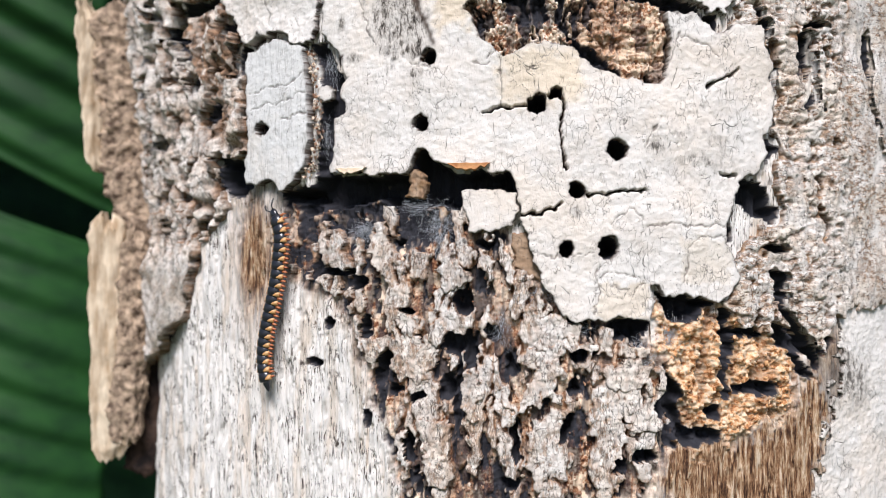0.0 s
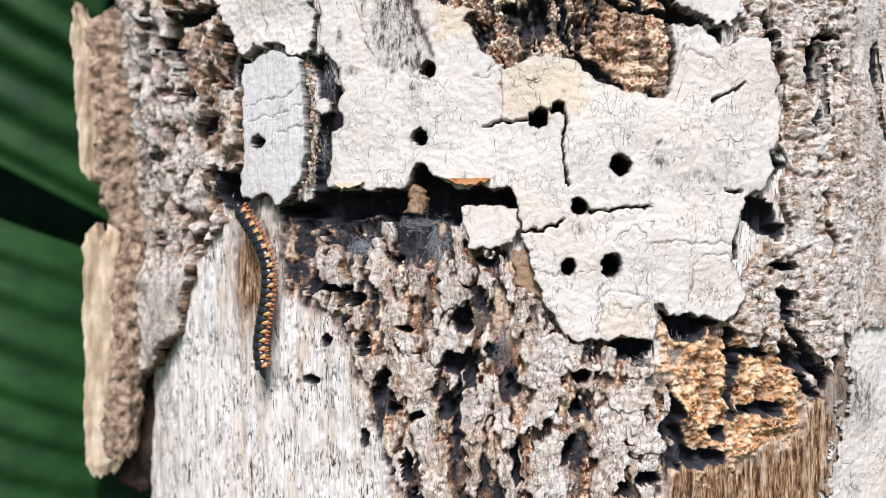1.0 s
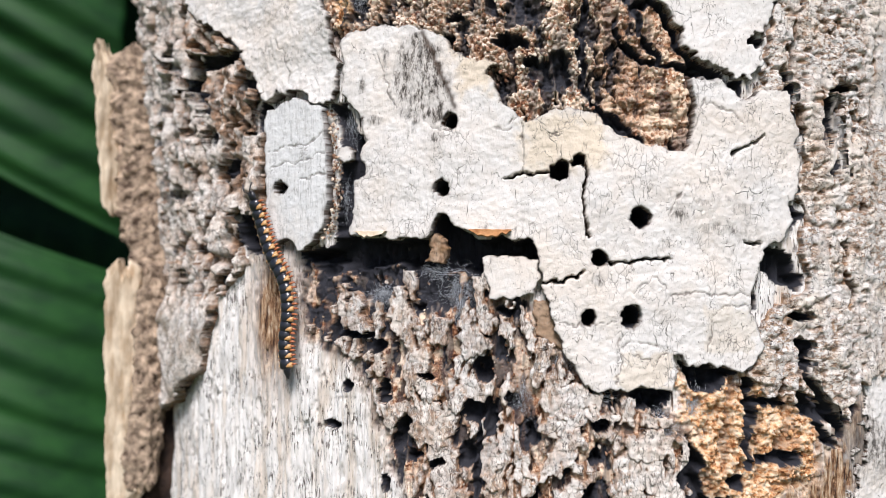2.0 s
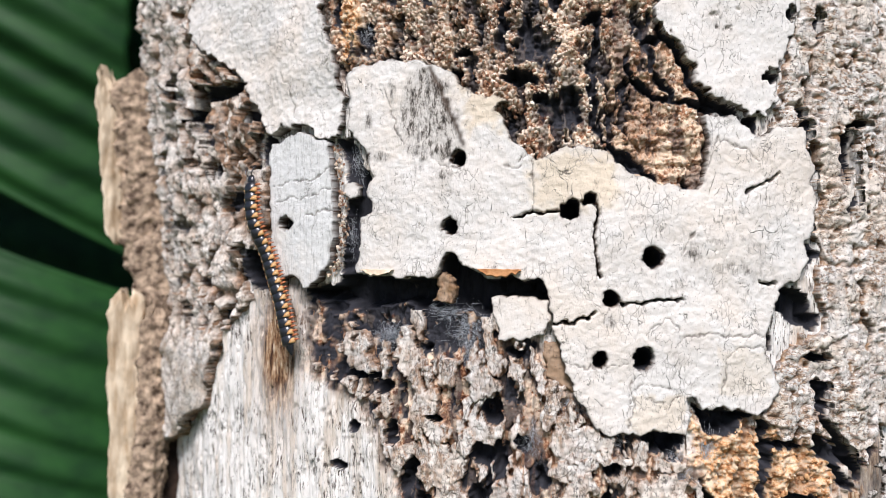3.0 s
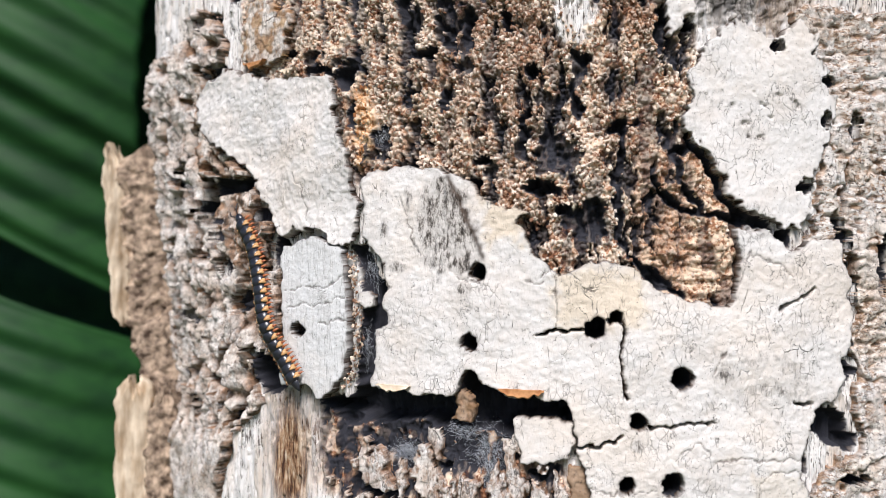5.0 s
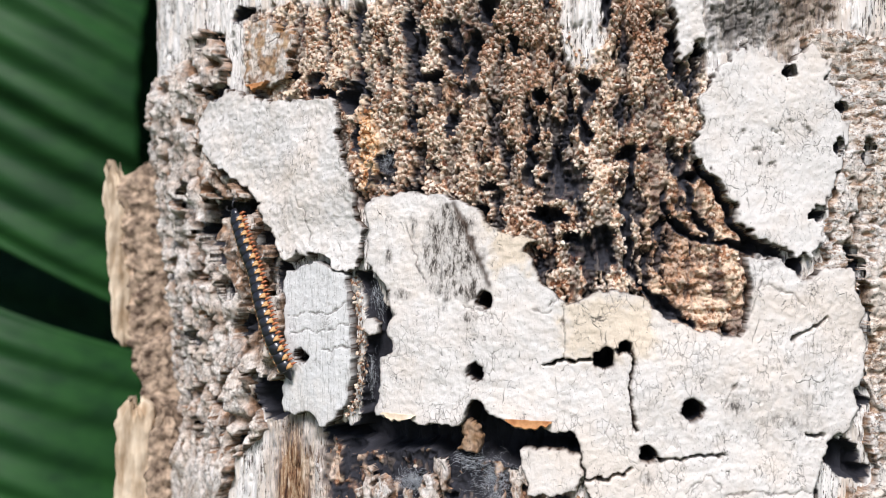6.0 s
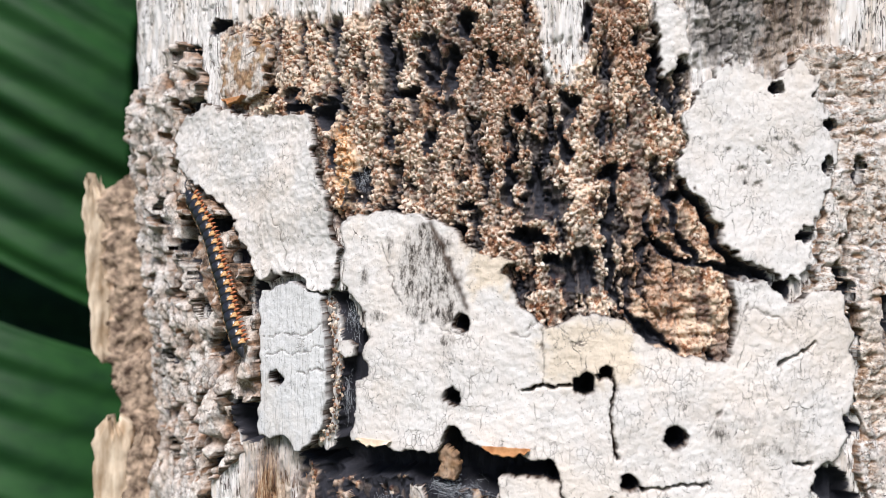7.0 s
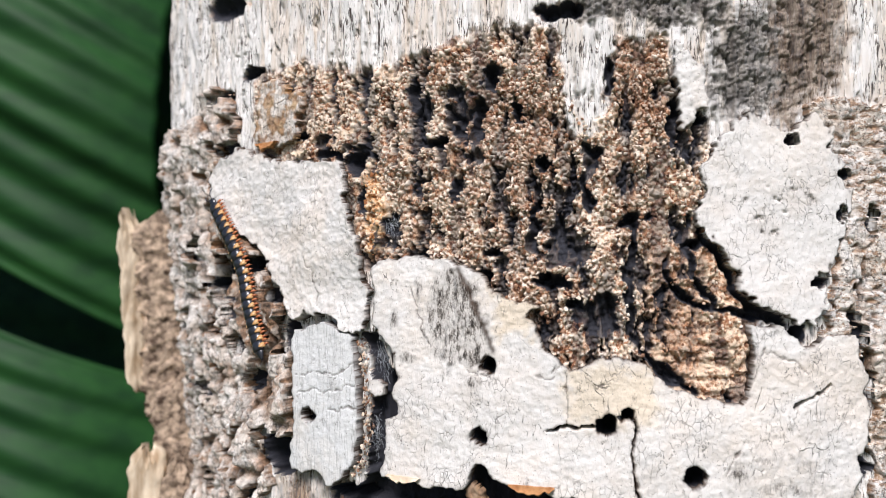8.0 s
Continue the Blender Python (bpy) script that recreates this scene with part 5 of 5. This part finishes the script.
# the body's line on the trunk, head first, time by time: across and up, millimetres
BODY = {
    0: [(-61.6, 6.8), (-59.9, 3.3), (-60.2, 0.1), (-60.9, -5.3), (-62.3, -10.7), (-63.8, -16.1), (-64.5, -21.6), (-63.4, -26.1)],
    0.3: [(-66.4, 7.8), (-63.5, 3.0), (-61.1, -1.6), (-61.9, -6.6), (-63.5, -13.0), (-64.7, -18.2), (-63.8, -23.8)],
    0.6: [(-68.3, 9.3), (-64.5, 4.0), (-60.9, -1.1), (-61.2, -7.1), (-63.0, -14.4), (-64.5, -18.5), (-63.6, -23.2)],
    0.9: [(-69.5, 10.2), (-65.3, 4.9), (-61.9, -0.1), (-61.9, -6.2), (-63.6, -13.5), (-64.0, -17.6), (-63.1, -21.6)],
    1.2: [(-72.9, 12.8), (-68.5, 9.1), (-64.8, 3.9), (-63.2, -1.2), (-64.0, -7.3), (-65.2, -13.5), (-63.7, -18.2)],
    1.5: [(-70.8, 15.5), (-68.4, 10.7), (-64.6, 6.6), (-62.0, 1.4), (-62.2, -3.6), (-63.3, -10.6), (-62.4, -17.3)],
    1.8: [(-70.3, 20.0), (-68.7, 14.4), (-64.8, 8.1), (-62.3, 3.0), (-62.3, -3.1), (-63.1, -8.3), (-62.5, -14.4)],
    2.1: [(-71.2, 23.1), (-70.5, 17.1), (-68.0, 10.8), (-64.5, 6.7), (-63.0, 0.5), (-63.8, -4.7), (-62.9, -10.8)],
    3.3: [(-73.6, 34.6), (-72.9, 29.3), (-71.5, 22.9), (-70.0, 16.7), (-66.6, 10.7), (-63.8, 3.3)],
    3.7: [(-76.3, 34.3), (-72.0, 30.1), (-70.2, 23.7), (-68.9, 17.8), (-66.9, 11.7), (-61.8, 4.9)],
    4.1: [(-81.3, 36.5), (-76.2, 32.6), (-73.1, 27.0), (-72.0, 20.8), (-70.3, 14.8), (-65.4, 9.0)],
    4.5: [(-80.1, 40.8), (-75.7, 35.9), (-72.8, 29.7), (-71.7, 22.6), (-69.6, 15.6), (-63.9, 9.6)],
    5.8: [(-82.2, 49.5), (-79.1, 43.3), (-75.6, 37.2), (-71.9, 30.3), (-69.5, 25.4), (-67.7, 19.7)],
    6.3: [(-86.5, 49.9), (-82.4, 44.6), (-78.0, 37.6), (-74.5, 30.5), (-71.7, 25.7), (-69.2, 20.9)],
    6.8: [(-87.5, 56.7), (-84.1, 51.5), (-80.6, 45.3), (-77.4, 39.2), (-74.5, 34.4), (-70.4, 27.7)],
    7.3: [(-94.5, 56.8), (-89.2, 52.8), (-85.0, 46.4), (-81.6, 40.3), (-78.6, 34.4), (-75.4, 28.2)],
    7.7: [(-94.1, 59.8), (-88.5, 55.3), (-84.0, 49.5), (-81.3, 43.3), (-79.6, 37.2), (-76.5, 31.2)],
    8: [(-93.7, 63.4), (-90.3, 59.1), (-86.6, 54.9), (-83.9, 49.5), (-82.2, 44.1), (-80.0, 37.7), (-77.7, 33.7)],
}


def body_at(t):
    """Points along the body, head to tail, evenly spaced, at t seconds."""
    ts = sorted(BODY)
    lines = []
    for k in ts:
        p = np.array(BODY[k], float)
        n = len(p)
        fine = np.linspace(0, n - 1, 60)
        i = np.clip(fine.astype(int), 0, n - 2)
        f = (fine - i)[:, None]
        p0, p1, p2, p3 = p[np.clip(i - 1, 0, n - 1)], p[i], p[i + 1], p[np.clip(i + 2, 0, n - 1)]
        c = 0.5 * (2 * p1 + (p2 - p0) * f + (2 * p0 - 5 * p1 + 4 * p2 - p3) * f ** 2 + (3 * p1 - p0 - 3 * p2 + p3) * f ** 3)
        s = np.concatenate([[0], np.cumsum(np.hypot(*np.diff(c, axis=0).T))])
        even = np.linspace(0, s[-1], len(links))
        lines.append(np.stack([np.interp(even, s, c[:, 0]), np.interp(even, s, c[:, 1])], -1))
    lines = np.array(lines)
    k = np.searchsorted(ts, t)
    lo, hi = max(k - 1, 0), min(k, len(ts) - 1)
    f = 0 if lo == hi else (t - ts[lo]) / (ts[hi] - ts[lo])
    return lines[lo] * (1 - f) + lines[hi] * f


def motions():
    lines = {}
    seconds = [k * 0.25 for k in range(33)]
    for t in seconds:
        p = body_at(t)
        p = np.concatenate([p[:1], (p[:-2] + 2 * p[1:-1] + p[2:]) / 4, p[-1:]])
        h = np.clip([height(a, b, 2.0, 96) for a, b in p], 1.0, 4.0)
        h = np.maximum(h, np.concatenate([h[:1], (h[:-2] + h[2:]) / 2, h[-1:]]))
        for _ in range(3):
            h = np.concatenate([h[:1], (h[:-2] + h[1:-1] + h[2:]) / 3, h[-1:]])
        lines[t] = [on_trunk(a, b, z + 0.15) for (a, b), z in zip(p, h)]
    roll = {t: radians(float(np.interp(t, (0, 2.2, 3.5, 5.8, 8), (-6, -4, 2, 6, 6)))) for t in seconds}
    walk(body, [(t, Matrix.Translation(lines[t][10])) for t in seconds])
    for k, ob in enumerate(links):
        rows = []
        for t in seconds:
            line = lines[t]
            ahead = (line[max(k - 1, 0)] - line[min(k + 1, len(line) - 1)]).normalized()
            out = (line[k] - Vector((AXIS_X, AXIS_Y, line[k].z))).normalized()
            side = (Matrix.Rotation(roll[t], 3, ahead) @ out.cross(ahead)).normalized()
            out = ahead.cross(side)
            m = Matrix((ahead, side, out)).transposed().to_4x4()
            m.translation = line[k] - line[10]
            rows.append((t, m))
        walk(ob, rows)


motions()
